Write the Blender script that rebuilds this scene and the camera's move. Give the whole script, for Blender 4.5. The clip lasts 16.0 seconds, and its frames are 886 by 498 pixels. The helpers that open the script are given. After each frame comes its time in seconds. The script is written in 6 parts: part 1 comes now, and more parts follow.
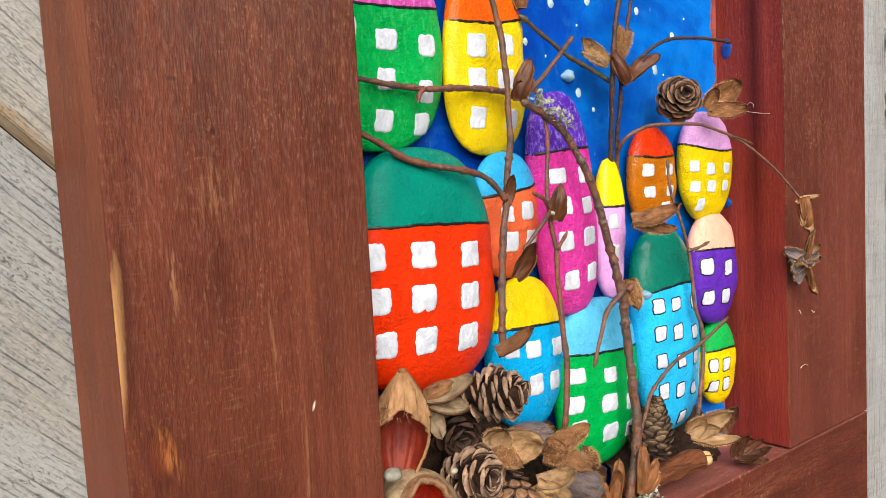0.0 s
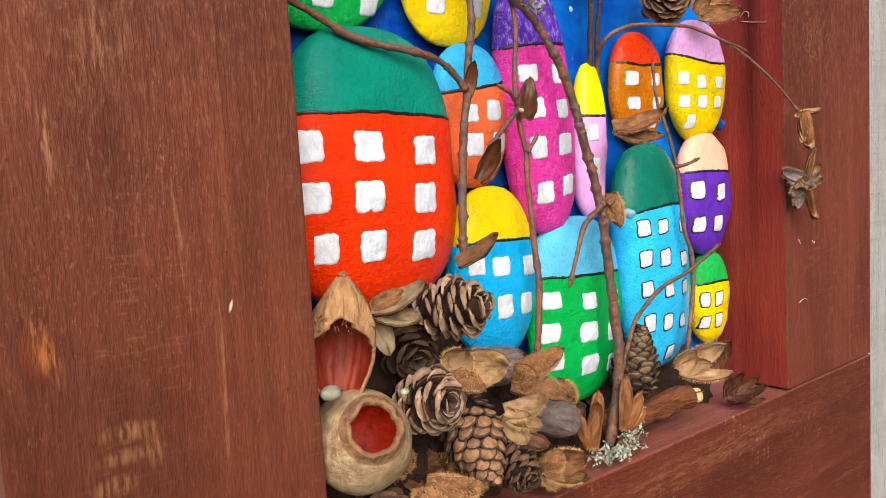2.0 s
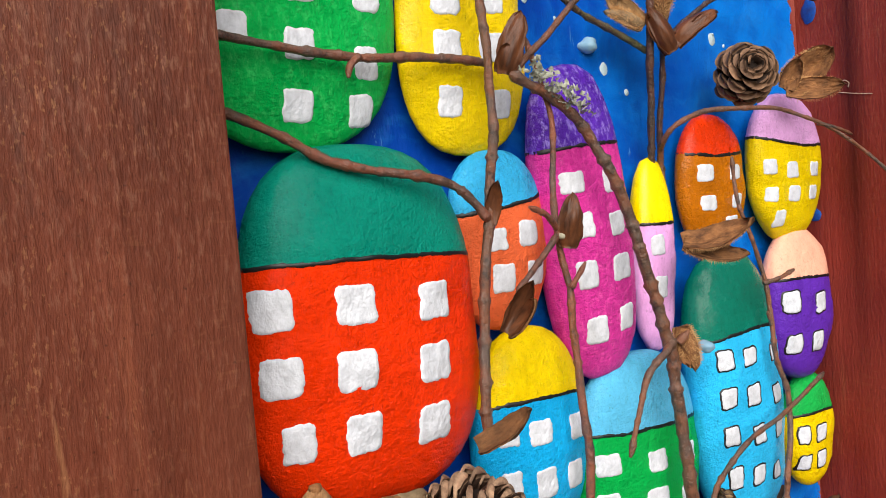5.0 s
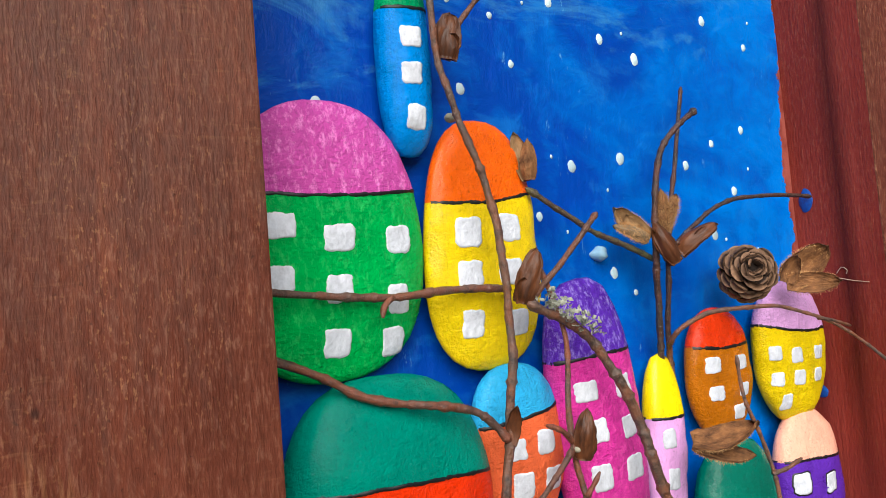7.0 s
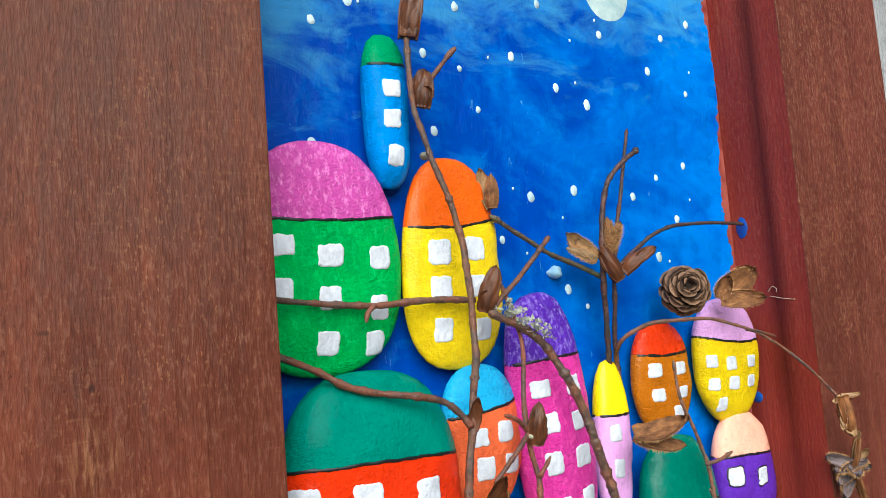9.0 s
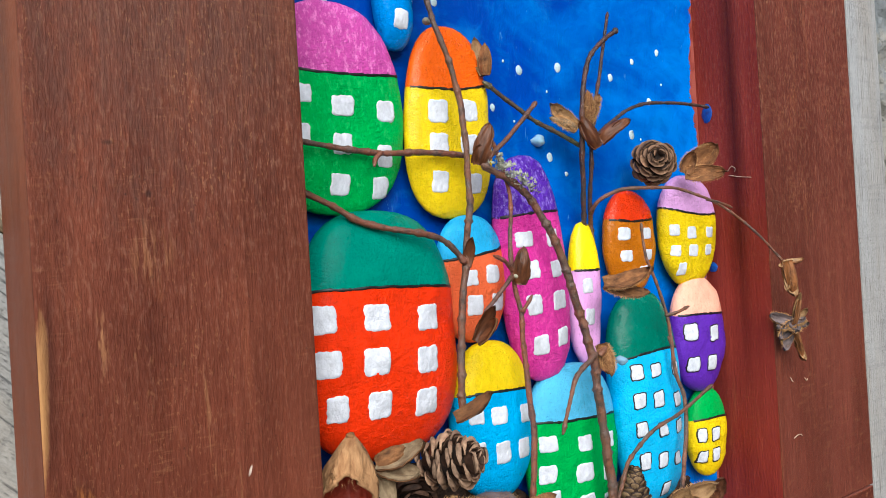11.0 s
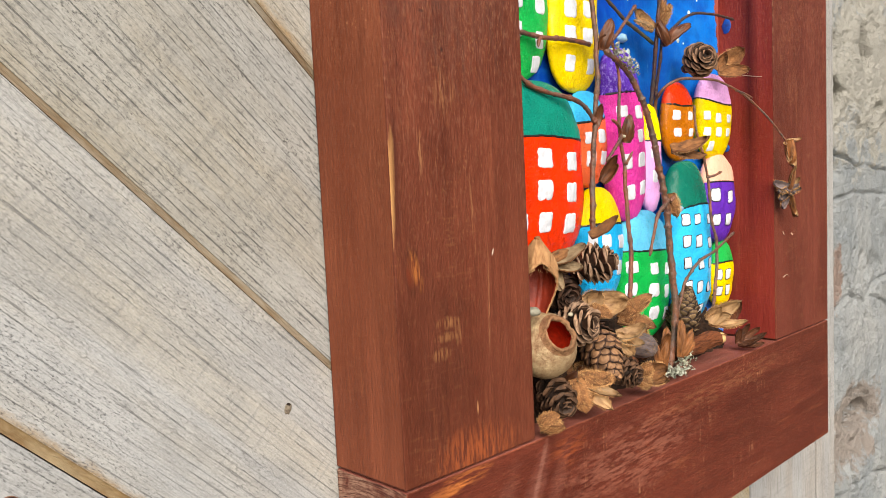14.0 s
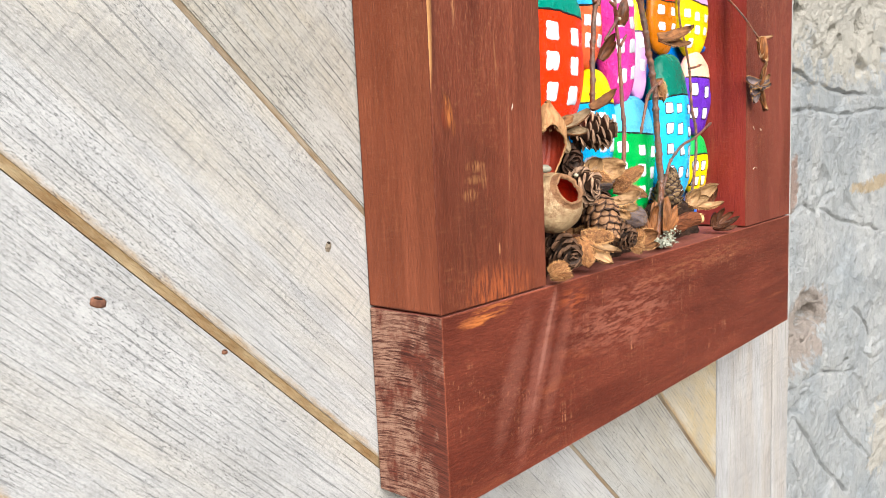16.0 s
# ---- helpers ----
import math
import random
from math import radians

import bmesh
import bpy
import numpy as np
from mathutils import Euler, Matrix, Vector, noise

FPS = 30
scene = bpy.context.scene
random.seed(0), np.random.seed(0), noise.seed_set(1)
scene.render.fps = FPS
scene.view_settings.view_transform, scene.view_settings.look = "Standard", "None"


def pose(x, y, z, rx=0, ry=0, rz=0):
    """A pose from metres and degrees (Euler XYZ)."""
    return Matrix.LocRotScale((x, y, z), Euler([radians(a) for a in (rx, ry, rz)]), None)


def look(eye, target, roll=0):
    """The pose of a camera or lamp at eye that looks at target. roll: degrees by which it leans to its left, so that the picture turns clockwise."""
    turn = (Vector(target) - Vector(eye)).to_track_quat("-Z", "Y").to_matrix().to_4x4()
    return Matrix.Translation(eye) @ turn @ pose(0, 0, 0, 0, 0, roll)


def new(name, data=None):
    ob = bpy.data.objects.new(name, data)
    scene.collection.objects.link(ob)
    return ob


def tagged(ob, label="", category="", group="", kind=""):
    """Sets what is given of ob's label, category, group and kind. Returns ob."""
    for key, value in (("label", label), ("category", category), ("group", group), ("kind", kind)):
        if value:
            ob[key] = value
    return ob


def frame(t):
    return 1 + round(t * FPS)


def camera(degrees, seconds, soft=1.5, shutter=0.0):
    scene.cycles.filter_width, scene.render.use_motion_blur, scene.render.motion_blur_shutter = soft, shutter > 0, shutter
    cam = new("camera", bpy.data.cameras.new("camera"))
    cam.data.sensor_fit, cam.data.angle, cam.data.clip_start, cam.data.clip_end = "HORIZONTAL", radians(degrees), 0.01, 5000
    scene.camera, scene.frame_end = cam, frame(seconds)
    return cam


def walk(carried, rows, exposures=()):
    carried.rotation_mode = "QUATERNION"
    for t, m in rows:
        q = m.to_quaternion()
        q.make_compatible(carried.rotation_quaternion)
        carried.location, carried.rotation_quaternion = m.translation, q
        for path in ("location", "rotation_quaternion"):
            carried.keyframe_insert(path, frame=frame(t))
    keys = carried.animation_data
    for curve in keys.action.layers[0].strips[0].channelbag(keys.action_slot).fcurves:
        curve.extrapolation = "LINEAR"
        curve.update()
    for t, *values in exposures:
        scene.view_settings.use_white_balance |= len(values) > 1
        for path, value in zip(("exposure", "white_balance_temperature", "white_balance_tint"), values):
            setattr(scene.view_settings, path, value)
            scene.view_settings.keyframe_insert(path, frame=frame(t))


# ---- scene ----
cam = camera(58.3, 16.0, soft=0.9)
PATH = [
    (0, (-0.06773, -0.23833, 0.17661), (1.1801, 1.3146, -0.0008), -3.18),
    (0.5, (-0.06653, -0.24271, 0.16327), (1.1863, 1.3036, -0.0355), -2.66),
    (1, (-0.06589, -0.24046, 0.14878), (1.1909, 1.3000, -0.0692), -2.66),
    (1.5, (-0.05949, -0.23417, 0.13737), (1.1985, 1.3053, -0.0810), -2.72),
    (2, (-0.03233, -0.21827, 0.13870), (1.2174, 1.3285, -0.0753), -3.51),
    (2.5, (-0.00335, -0.19828, 0.13985), (1.2171, 1.3741, -0.0551), -3.73),
    (3, (0.01537, -0.18319, 0.14248), (1.1566, 1.4503, -0.0287), -4.29),
    (3.2, (0.01693, -0.18264, 0.14501), (1.1348, 1.4675, -0.0214), -4.24),
    (5.3, (0.02887, -0.17188, 0.17927), (1.1561, 1.4772, 0.0805), -4.81),
    (5.5, (0.02946, -0.17397, 0.18503), (1.1537, 1.4779, 0.0995), -5.09),
    (6, (0.02478, -0.17764, 0.19541), (1.1327, 1.4870, 0.1568), -4.98),
    (6.5, (0.02142, -0.18703, 0.20545), (1.1218, 1.4827, 0.2381), -5.01),
    (7, (0.01523, -0.19383, 0.21311), (1.1132, 1.4735, 0.3325), -4.61),
    (7.5, (0.00823, -0.20024, 0.21999), (1.1039, 1.4557, 0.4596), -4.64),
    (8, (0.00349, -0.21066, 0.22289), (1.0967, 1.4359, 0.5291), -4.25),
    (8.5, (-0.00107, -0.22813, 0.21623), (1.0916, 1.4272, 0.4731), -4.20),
    (9, (-0.00790, -0.23837, 0.20517), (1.1153, 1.4057, 0.3933), -4.43),
    (9.5, (-0.01237, -0.23284, 0.19449), (1.1435, 1.3942, 0.3241), -4.32),
    (9.7, (-0.01683, -0.23541, 0.18949), (1.1532, 1.3831, 0.2961), -4.39),
    (11.8, (-0.05545, -0.26199, 0.15962), (1.1400, 1.3409, 0.1210), -2.90),
    (12, (-0.05881, -0.26056, 0.15447), (1.1335, 1.3444, 0.1065), -2.79),
    (12.5, (-0.07027, -0.24975, 0.14096), (1.1236, 1.3519, 0.0438), -2.99),
    (13, (-0.11707, -0.24778, 0.14004), (1.1057, 1.3299, 0.0140), -2.36),
    (13.5, (-0.17856, -0.25341, 0.13987), (1.1186, 1.2635, 0.0113), -2.92),
    (14, (-0.22085, -0.25758, 0.13675), (1.1683, 1.1709, -0.0359), -2.70),
    (14.5, (-0.24885, -0.25466, 0.12112), (1.2028, 1.1050, -0.0891), -2.90),
    (15, (-0.27768, -0.23232, 0.10594), (1.2142, 1.0765, -0.1418), -2.81),
    (15.5, (-0.29034, -0.23763, 0.09420), (1.2153, 1.0536, -0.1619), -3.32),
    (16, (-0.27812, -0.25334, 0.08615), (1.1948, 1.0714, -0.1890), -2.65),
]
EXPOSURES = [(0, -0.14, 6350, 10), (1.5, -0.10, 6500, 10), (3, -0.20, 6500, 10), (5.5, -0.36, 6500, 10), (6.5, -0.34, 6400, 10), (7.5, -0.32, 6100, 5), (8, -0.20, 6100, 3),
             (9.5, -0.18, 5800, 3), (12, -0.34, 6350, 10), (12.5, -0.24, 6700, 10), (13.5, -0.10, 6750, 10), (14.5, 0.08, 6700, 10), (15, 0.12, 6550, 10), (16, 0.44, 6300, 10)]
walk(cam, [(t, look(eye, target, roll)) for t, eye, target, roll in PATH], [(t, 0.42 + e, k, tint) for t, e, k, tint in EXPOSURES])

# ---- world, sun, exposure ----
world = bpy.data.worlds.new("world")
scene.world = world
world.use_nodes = True
wn = world.node_tree
sky = wn.nodes.new("ShaderNodeTexSky")
sky.sky_type = 'NISHITA'
sky.sun_disc = False
sky.sun_elevation = radians(35)
sky.sun_rotation = radians(212)
sky.air_density = 1.0
sky.dust_density = 4.0
sky.ozone_density = 0.6
wn.links.new(sky.outputs["Color"], wn.nodes["Background"].inputs["Color"])
wn.nodes["Background"].inputs["Strength"].default_value = 0.055

sun_data = bpy.data.lights.new("sun", 'SUN')
sun_data.energy = 4.9
sun_data.angle = radians(60)
sun_data.color = (1.0, 0.965, 0.90)
sun = new("sun", sun_data)
sun.matrix_world = look((-1.35, -2.5, 2.2), (0.2, 0, 0.15))



# ---- small tools ----
def srgb(r, g, b):
    out = []
    for c in (r, g, b):
        c /= 255
        out.append(c / 12.92 if c <= 0.04045 else ((c + 0.055) / 1.055) ** 2.4)
    return (*out, 1.0)


def mesh_from(bm, name, mats=(), smooth=True):
    me = bpy.data.meshes.new(name)
    bm.normal_update()
    bm.to_mesh(me)
    bm.free()
    for m in mats:
        me.materials.append(m)
    if smooth:
        me.polygons.foreach_set("use_smooth", [True] * len(me.polygons))
    return me


def part(name, bm, mats, parent, label="", smooth=True, m=None):
    """Links a bmesh as one mesh object under its parent."""
    if not isinstance(mats, (list, tuple)):
        mats = [mats]
    me = bm if isinstance(bm, bpy.types.Mesh) else mesh_from(bm, name, mats, smooth)
    ob = new(name, me)
    ob.parent = parent
    if m is not None:
        ob.matrix_basis = m
    if label:
        tagged(ob, label)
    return ob


def thing(name, m, label, category, group="", kind=""):
    ob = new(name)
    ob.empty_display_size = 0.01
    ob.matrix_basis = m
    return tagged(ob, label, category, group, kind)


def single(name, bm, mats, m, label, category, group="", kind="", smooth=True):
    if not isinstance(mats, (list, tuple)):
        mats = [mats]
    ob = new(name, mesh_from(bm, name, mats, smooth))
    ob.matrix_basis = m
    return tagged(ob, label, category, group, kind)


def n1(x, y, z, s):
    """Smooth noise in -1..1."""
    return noise.noise(Vector((x, y, z)) * s)


def box_bm(x0, x1, y0, y1, z0, z1, bevel=0.0, seg=2):
    bm = bmesh.new()
    bmesh.ops.create_cube(bm, size=1.0)
    for v in bm.verts:
        v.co = Vector(((x0 + x1) / 2 + v.co.x * (x1 - x0), (y0 + y1) / 2 + v.co.y * (y1 - y0), (z0 + z1) / 2 + v.co.z * (z1 - z0)))
    if bevel:
        bmesh.ops.bevel(bm, geom=bm.edges[:], offset=bevel, segments=seg, affect='EDGES', profile=0.6)
    return bm


def axes(z, x=(1, 0.2, 0.1)):
    """A turn whose local z points along z and whose local x leans to x."""
    z = Vector(z).normalized()
    y = z.cross(Vector(x)).normalized()
    x = y.cross(z)
    return Matrix((x, y, z)).transposed().to_4x4()


# ---- materials ----
class Nodes:
    """A thin hand for node trees."""

    def __init__(self, name):
        self.mat = bpy.data.materials.new(name)
        self.mat.use_nodes = True
        self.t = self.mat.node_tree
        self.bsdf = self.t.nodes["Principled BSDF"]

    def put(self, kind, **values):
        n = self.t.nodes.new(kind)
        for k, v in values.items():
            setattr(n, k, v)
        return n

    def wire(self, a, b):
        self.t.links.new(a, b)

    def coords(self, scale=(1, 1, 1), rot=(0, 0, 0), kind="Object"):
        tc = self.put("ShaderNodeTexCoord")
        mp = self.put("ShaderNodeMapping")
        mp.inputs["Scale"].default_value = scale
        mp.inputs["Rotation"].default_value = rot
        self.wire(tc.outputs[kind], mp.inputs["Vector"])
        rnd = self.put("ShaderNodeObjectInfo")
        mul = self.put("ShaderNodeMath", operation='MULTIPLY')
        mul.inputs[1].default_value = 37.0
        self.wire(rnd.outputs["Random"], mul.inputs[0])
        add = self.put("ShaderNodeVectorMath", operation='ADD')
        self.wire(mp.outputs["Vector"], add.inputs[0])
        self.wire(mul.outputs[0], add.inputs[1])
        return add.outputs["Vector"]

    def noise(self, vec, scale, detail=4, rough=0.55, distort=0.0):
        n = self.put("ShaderNodeTexNoise")
        n.inputs["Scale"].default_value = scale
        n.inputs["Detail"].default_value = detail
        n.inputs["Roughness"].default_value = rough
        n.inputs["Distortion"].default_value = distort
        self.wire(vec, n.inputs["Vector"])
        return n.outputs["Fac"]

    def ramp(self, fac, lo, hi, c0=(0, 0, 0, 1), c1=(1, 1, 1, 1)):
        r = self.put("ShaderNodeValToRGB")
        r.color_ramp.elements[0].position, r.color_ramp.elements[1].position = lo, hi
        r.color_ramp.elements[0].color, r.color_ramp.elements[1].color = c0, c1
        self.wire(fac, r.inputs["Fac"])
        return r.outputs["Color"]

    def mix(self, fac, a, b, blend='MIX'):
        m = self.put("ShaderNodeMix", data_type='RGBA', blend_type=blend)
        for sock, v in ((m.inputs[0], fac), (m.inputs[6], a), (m.inputs[7], b)):
            if isinstance(v, (int, float, tuple)):
                sock.default_value = v
            else:
                self.wire(v, sock)
        return m.outputs[2]

    def math(self, op, a, b=0.0):
        m = self.put("ShaderNodeMath", operation=op)
        for sock, v in ((m.inputs[0], a), (m.inputs[1], b)):
            if isinstance(v, (int, float)):
                sock.default_value = v
            else:
                self.wire(v, sock)
        return m.outputs[0]

    def bump(self, height, strength, distance):
        b = self.put("ShaderNodeBump")
        b.inputs["Strength"].default_value = strength
        b.inputs["Distance"].default_value = distance
        self.wire(height, b.inputs["Height"])
        self.wire(b.outputs["Normal"], self.bsdf.inputs["Normal"])
        return b

    def done(self, color, rough=0.6, spec=0.5):
        if isinstance(color, tuple):
            self.bsdf.inputs["Base Color"].default_value = color
        else:
            self.wire(color, self.bsdf.inputs["Base Color"])
        if isinstance(rough, (int, float)):
            self.bsdf.inputs["Roughness"].default_value = rough
        else:
            self.wire(rough, self.bsdf.inputs["Roughness"])
        self.bsdf.inputs["Specular IOR Level"].default_value = spec
        return self.mat


def vivid(c, k=1.05):
    """The same paint with more pigment."""
    m = (c[0] + c[1] + c[2]) / 3
    return tuple(min(1.0, max(0.0, m + (v - m) * k)) for v in c[:3]) + (1.0,)


def scaled(c, k):
    return (min(c[0] * k, 1), min(c[1] * k, 1), min(c[2] * k, 1), 1.0)


def stone_paint(name, roof, wall, line, gloss=0.36, chalk=0.25, relief=1.0):
    """Acrylic paint over rough stone: one colour above the roof line, another below. chalk: how much pale dry brushing shows on the roof."""
    n = Nodes(name)
    tc = n.put("ShaderNodeTexCoord")
    sep = n.put("ShaderNodeSeparateXYZ")
    n.wire(tc.outputs["Object"], sep.inputs[0])
    x, z = sep.outputs[0], sep.outputs[2]
    vec = n.coords()
    wob = n.math('MULTIPLY', n.math('SUBTRACT', n.noise(vec, 260, 2), 0.5), 0.0012)
    curve = n.math('ADD', n.math('ADD', line[2], n.math('MULTIPLY', x, line[1])), n.math('MULTIPLY', n.math('MULTIPLY', x, x), line[0]))
    above = n.math('GREATER_THAN', n.math('ADD', z, wob), curve)
    blotch = n.ramp(n.noise(vec, 70, 4), 0.3, 0.7)
    strokes = n.ramp(n.noise(n.coords((1, 1, 0.5), (0, 0.5, 0)), 420, 4, 0.62), 0.45, 0.70)
    pits = n.ramp(n.noise(vec, 560, 5, 0.7), 0.30, 0.40)
    grains = n.ramp(n.noise(n.coords((1, 1, 0.5), (0, 0.9, 0)), 480, 5, 0.74), 0.50, 0.64)

    def coat(c, dry):
        base = n.mix(blotch, scaled(c, 0.82), scaled(c, 1.08))
        base = n.mix(n.math('MULTIPLY', strokes, 0.3), base, tuple(min(1.0, v * 1.25) for v in c[:3]) + (1.0,))
        base = n.mix(n.math('MULTIPLY', grains, dry), base, tuple(min(1.0, v * 1.3 + 0.55 * max(0.0, dry - 0.3)) for v in c[:3]) + (1.0,))
        return n.mix(n.math('MULTIPLY', n.math('SUBTRACT', 1.0, pits), 0.5), base, scaled(c, 0.4))
    col = n.mix(above, coat(wall, max(0.15, chalk * 0.6)), coat(roof, chalk))
    bristle = n.noise(n.coords((1, 1, 0.22), (0, 0.35, 0)), 1300, 4, 0.7, 0.5)
    cross = n.noise(n.coords((0.25, 1, 1), (0, 0.5, 0)), 1000, 3, 0.65, 0.5)
    h = n.math('ADD', n.noise(vec, 260, 6, 0.68), n.math('ADD', n.math('MULTIPLY', n.noise(vec, 760, 5, 0.68), 0.6), n.math('MULTIPLY', n.math('ADD', bristle, cross), 0.22)))
    n.bump(h, 0.9 * relief, 0.0019)
    col = n.mix(n.math('MULTIPLY', n.ramp(bristle, 0.30, 0.46, (1, 1, 1, 1), (0, 0, 0, 1)), 0.35), col, n.mix(1.0, col, (0.45, 0.45, 0.45, 1), 'MULTIPLY'))
    skin = n.put("ShaderNodeBump")
    skin.inputs["Strength"].default_value = 0.38 * relief
    skin.inputs["Distance"].default_value = 0.0014
    n.wire(n.math('ADD', n.noise(vec, 300, 4, 0.6), n.math('MULTIPLY', bristle, 0.25)), skin.inputs["Height"])
    n.wire(skin.outputs["Normal"], n.bsdf.inputs["Coat Normal"])
    n.bsdf.inputs["Coat Weight"].default_value = 0.34 if gloss < 0.35 else 0.12
    n.bsdf.inputs["Coat Roughness"].default_value = 0.10
    return n.done(col, n.mix(blotch, (gloss - 0.12,) * 3 + (1,), (gloss + 0.04,) * 3 + (1,)), 0.08)


def white_paint(name, c):
    n = Nodes(name)
    vec = n.coords((1, 1, 0.75))
    col = n.mix(n.ramp(n.noise(vec, 300, 5, 0.7), 0.3, 0.6), scaled(c, 0.76), scaled(c, 1.03))
    n.bump(n.noise(vec, 480, 4, 0.62), 0.55, 0.0014)
    return n.done(col, 0.5, 0.4)


WHITE = white_paint("window_white", srgb(208, 211, 220))
INK = Nodes("black_line")
INK.bump(INK.noise(INK.coords(), 1500, 2), 0.4, 0.0004)
INK = INK.done(srgb(14, 13, 15), 0.45)


def stained_wood(name, along, dark, light, worn, band=None, spots=(), fleck=0.18, fine=1.0):
    """Maroon stain over sawn softwood; the grain runs along the local axis. band: depth and half width of a darker
    strip running with the grain.
    """
    n = Nodes(name)

    def grain(k, scale, detail, rough, distort=0.0):
        st = [1.0, 1.0, 1.0]
        st[along] = k
        return n.noise(n.coords(tuple(st)), scale, detail, rough, distort)
    coarse = 0.5
    if along == 2:
        tcz, sepz = n.put("ShaderNodeTexCoord"), n.put("ShaderNodeSeparateXYZ")
        n.wire(tcz.outputs["Object"], sepz.inputs[0])
        coarse = n.ramp(sepz.outputs[2], 0.10, 0.27, (0.20, 0.20, 0.20, 1), (1, 1, 1, 1))
    dash, hair = grain(0.27, 800, 5, 0.7), grain(0.06, 1700, 3, 0.6)
    lines = grain(0.02, 330, 3, 0.6)
    broad, blot = grain(0.07, 55, 5, 0.6, 0.5), grain(0.4, 20, 5, 0.62)
    col = n.mix(n.ramp(broad, 0.3, 0.7), dark, light)
    col = n.mix(n.math('MULTIPLY', n.ramp(blot, 0.40, 0.66), 0.65), col, scaled(dark, 0.62))
    col = n.mix(n.math('MULTIPLY', n.ramp(grain(0.13, 120, 4, 0.65), 0.58, 0.70), 0.24), col, srgb(148, 86, 56))
    col = n.mix(n.math('MULTIPLY', n.ramp(lines, 0.52, 0.72), 0.14 if along == 2 else 0.15), col, scaled(dark, 0.55))
    col = n.mix(n.math('MULTIPLY', n.math('MULTIPLY', n.ramp(dash, 0.53, 0.64), coarse), 0.50 * fine), col, srgb(148, 104, 84) if along == 2 else scaled(light, 1.6))
    col = n.mix(n.math('MULTIPLY', n.ramp(hair, 0.55, 0.70), 0.10), col, scaled(light, 1.6))
    col = n.mix(n.math('MULTIPLY', n.math('MULTIPLY', n.math('SUBTRACT', 1.0, n.ramp(dash, 0.36, 0.47)), coarse), 0.62 * fine), col, scaled(dark, 0.42))
    # longer uneven streaks and soft blots where the stain soaked in
    col = n.mix(n.math('MULTIPLY', n.ramp(grain(0.07, 190, 5, 0.7, 0.3), 0.52, 0.66), 0.28 * fine), col, scaled(dark, 0.55))
    col = n.mix(n.math('MULTIPLY', n.ramp(grain(0.6, 62, 6, 0.72), 0.54, 0.70), 0.38 * fine), col, scaled(dark, 0.6))
    col = n.mix(n.math('MULTIPLY', n.ramp(grain(0.025, 150, 4, 0.62, 0.2), 0.50, 0.64), 0.22), col, scaled(dark, 0.62))
    pit = n.ramp(grain(0.7, 640, 2, 0.5), 0.68, 0.74)
    col = n.mix(n.math('MULTIPLY', pit, 0.6 * fine), col, scaled(dark, 0.3))
    zone = n.ramp(n.noise(n.coords(), 24, 3), 0.46, 0.66)
    chip = n.ramp(n.noise(n.coords((1, 1, 0.4)), 720, 2, 0.5), 0.66, 0.73)
    col = n.mix(n.math('MULTIPLY', n.math('MULTIPLY', n.math('MULTIPLY', chip, zone), n.math('ADD', coarse, 0.35)), fleck), col, worn)
    # pale dust in the pores, and short saw marks across the grain
    dust = n.ramp(grain(0.45, 1150, 3, 0.6), 0.59, 0.67)
    col = n.mix(n.math('MULTIPLY', n.math('MULTIPLY', dust, n.ramp(grain(0.5, 30, 4, 0.65), 0.40, 0.60)), n.math('MULTIPLY', n.math('ADD', coarse, 0.15), 0.34 * fine)), col, worn)
    if along == 2:
        cross = n.ramp(n.noise(n.coords((0.16, 0.16, 1)), 640, 3, 0.6), 0.56, 0.66)
        col = n.mix(n.math('MULTIPLY', n.math('MULTIPLY', cross, n.ramp(grain(0.3, 40, 4, 0.6), 0.42, 0.60)), 0.14 * fine), col, scaled(worn, 0.8))
    if along == 0:
        hatch = n.ramp(n.noise(n.coords((1, 1, 0.05)), 420, 3, 0.6), 0.56, 0.66)
        rows = n.ramp(grain(0.04, 360, 3, 0.6), 0.46, 0.58)
        col = n.mix(n.math('MULTIPLY', n.math('MULTIPLY', n.math('MULTIPLY', hatch, rows), zone), 0.5), col, worn)
    if spots:
        tc, sep = n.put("ShaderNodeTexCoord"), n.put("ShaderNodeSeparateXYZ")
        n.wire(tc.outputs["Object"], sep.inputs[0])
        rough = n.math('MULTIPLY', n.math('SUBTRACT', grain(0.25, 240, 5, 0.7), 0.5), 2.0)
        for x, z, rx, rz, turn, amount, tint, streaky in spots:
            dx, dz = n.math('SUBTRACT', sep.outputs[0], x), n.math('SUBTRACT', sep.outputs[2], z)
            c, k = math.cos(radians(turn)), math.sin(radians(turn))
            a = n.math('DIVIDE', n.math('ADD', n.math('MULTIPLY', dx, c), n.math('MULTIPLY', dz, k)), rx)
            b = n.math('DIVIDE', n.math('SUBTRACT', n.math('MULTIPLY', dz, c), n.math('MULTIPLY', dx, k)), rz)
            dy = n.math('DIVIDE', sep.outputs[1], 0.0065)
            d = n.math('ADD', n.math('ADD', n.math('MULTIPLY', a, a), n.math('MULTIPLY', b, b)), n.math('ADD', rough, n.math('MULTIPLY', dy, dy)))
            m = n.ramp(d, 0.0, 1.25, (1, 1, 1, 1), (0, 0, 0, 1))
            if streaky:
                m = n.math('MULTIPLY', m, n.ramp(grain(0.15, 620, 3, 0.6), 0.43, 0.56))
            col = n.mix(n.math('MULTIPLY', m, amount), col, tint)
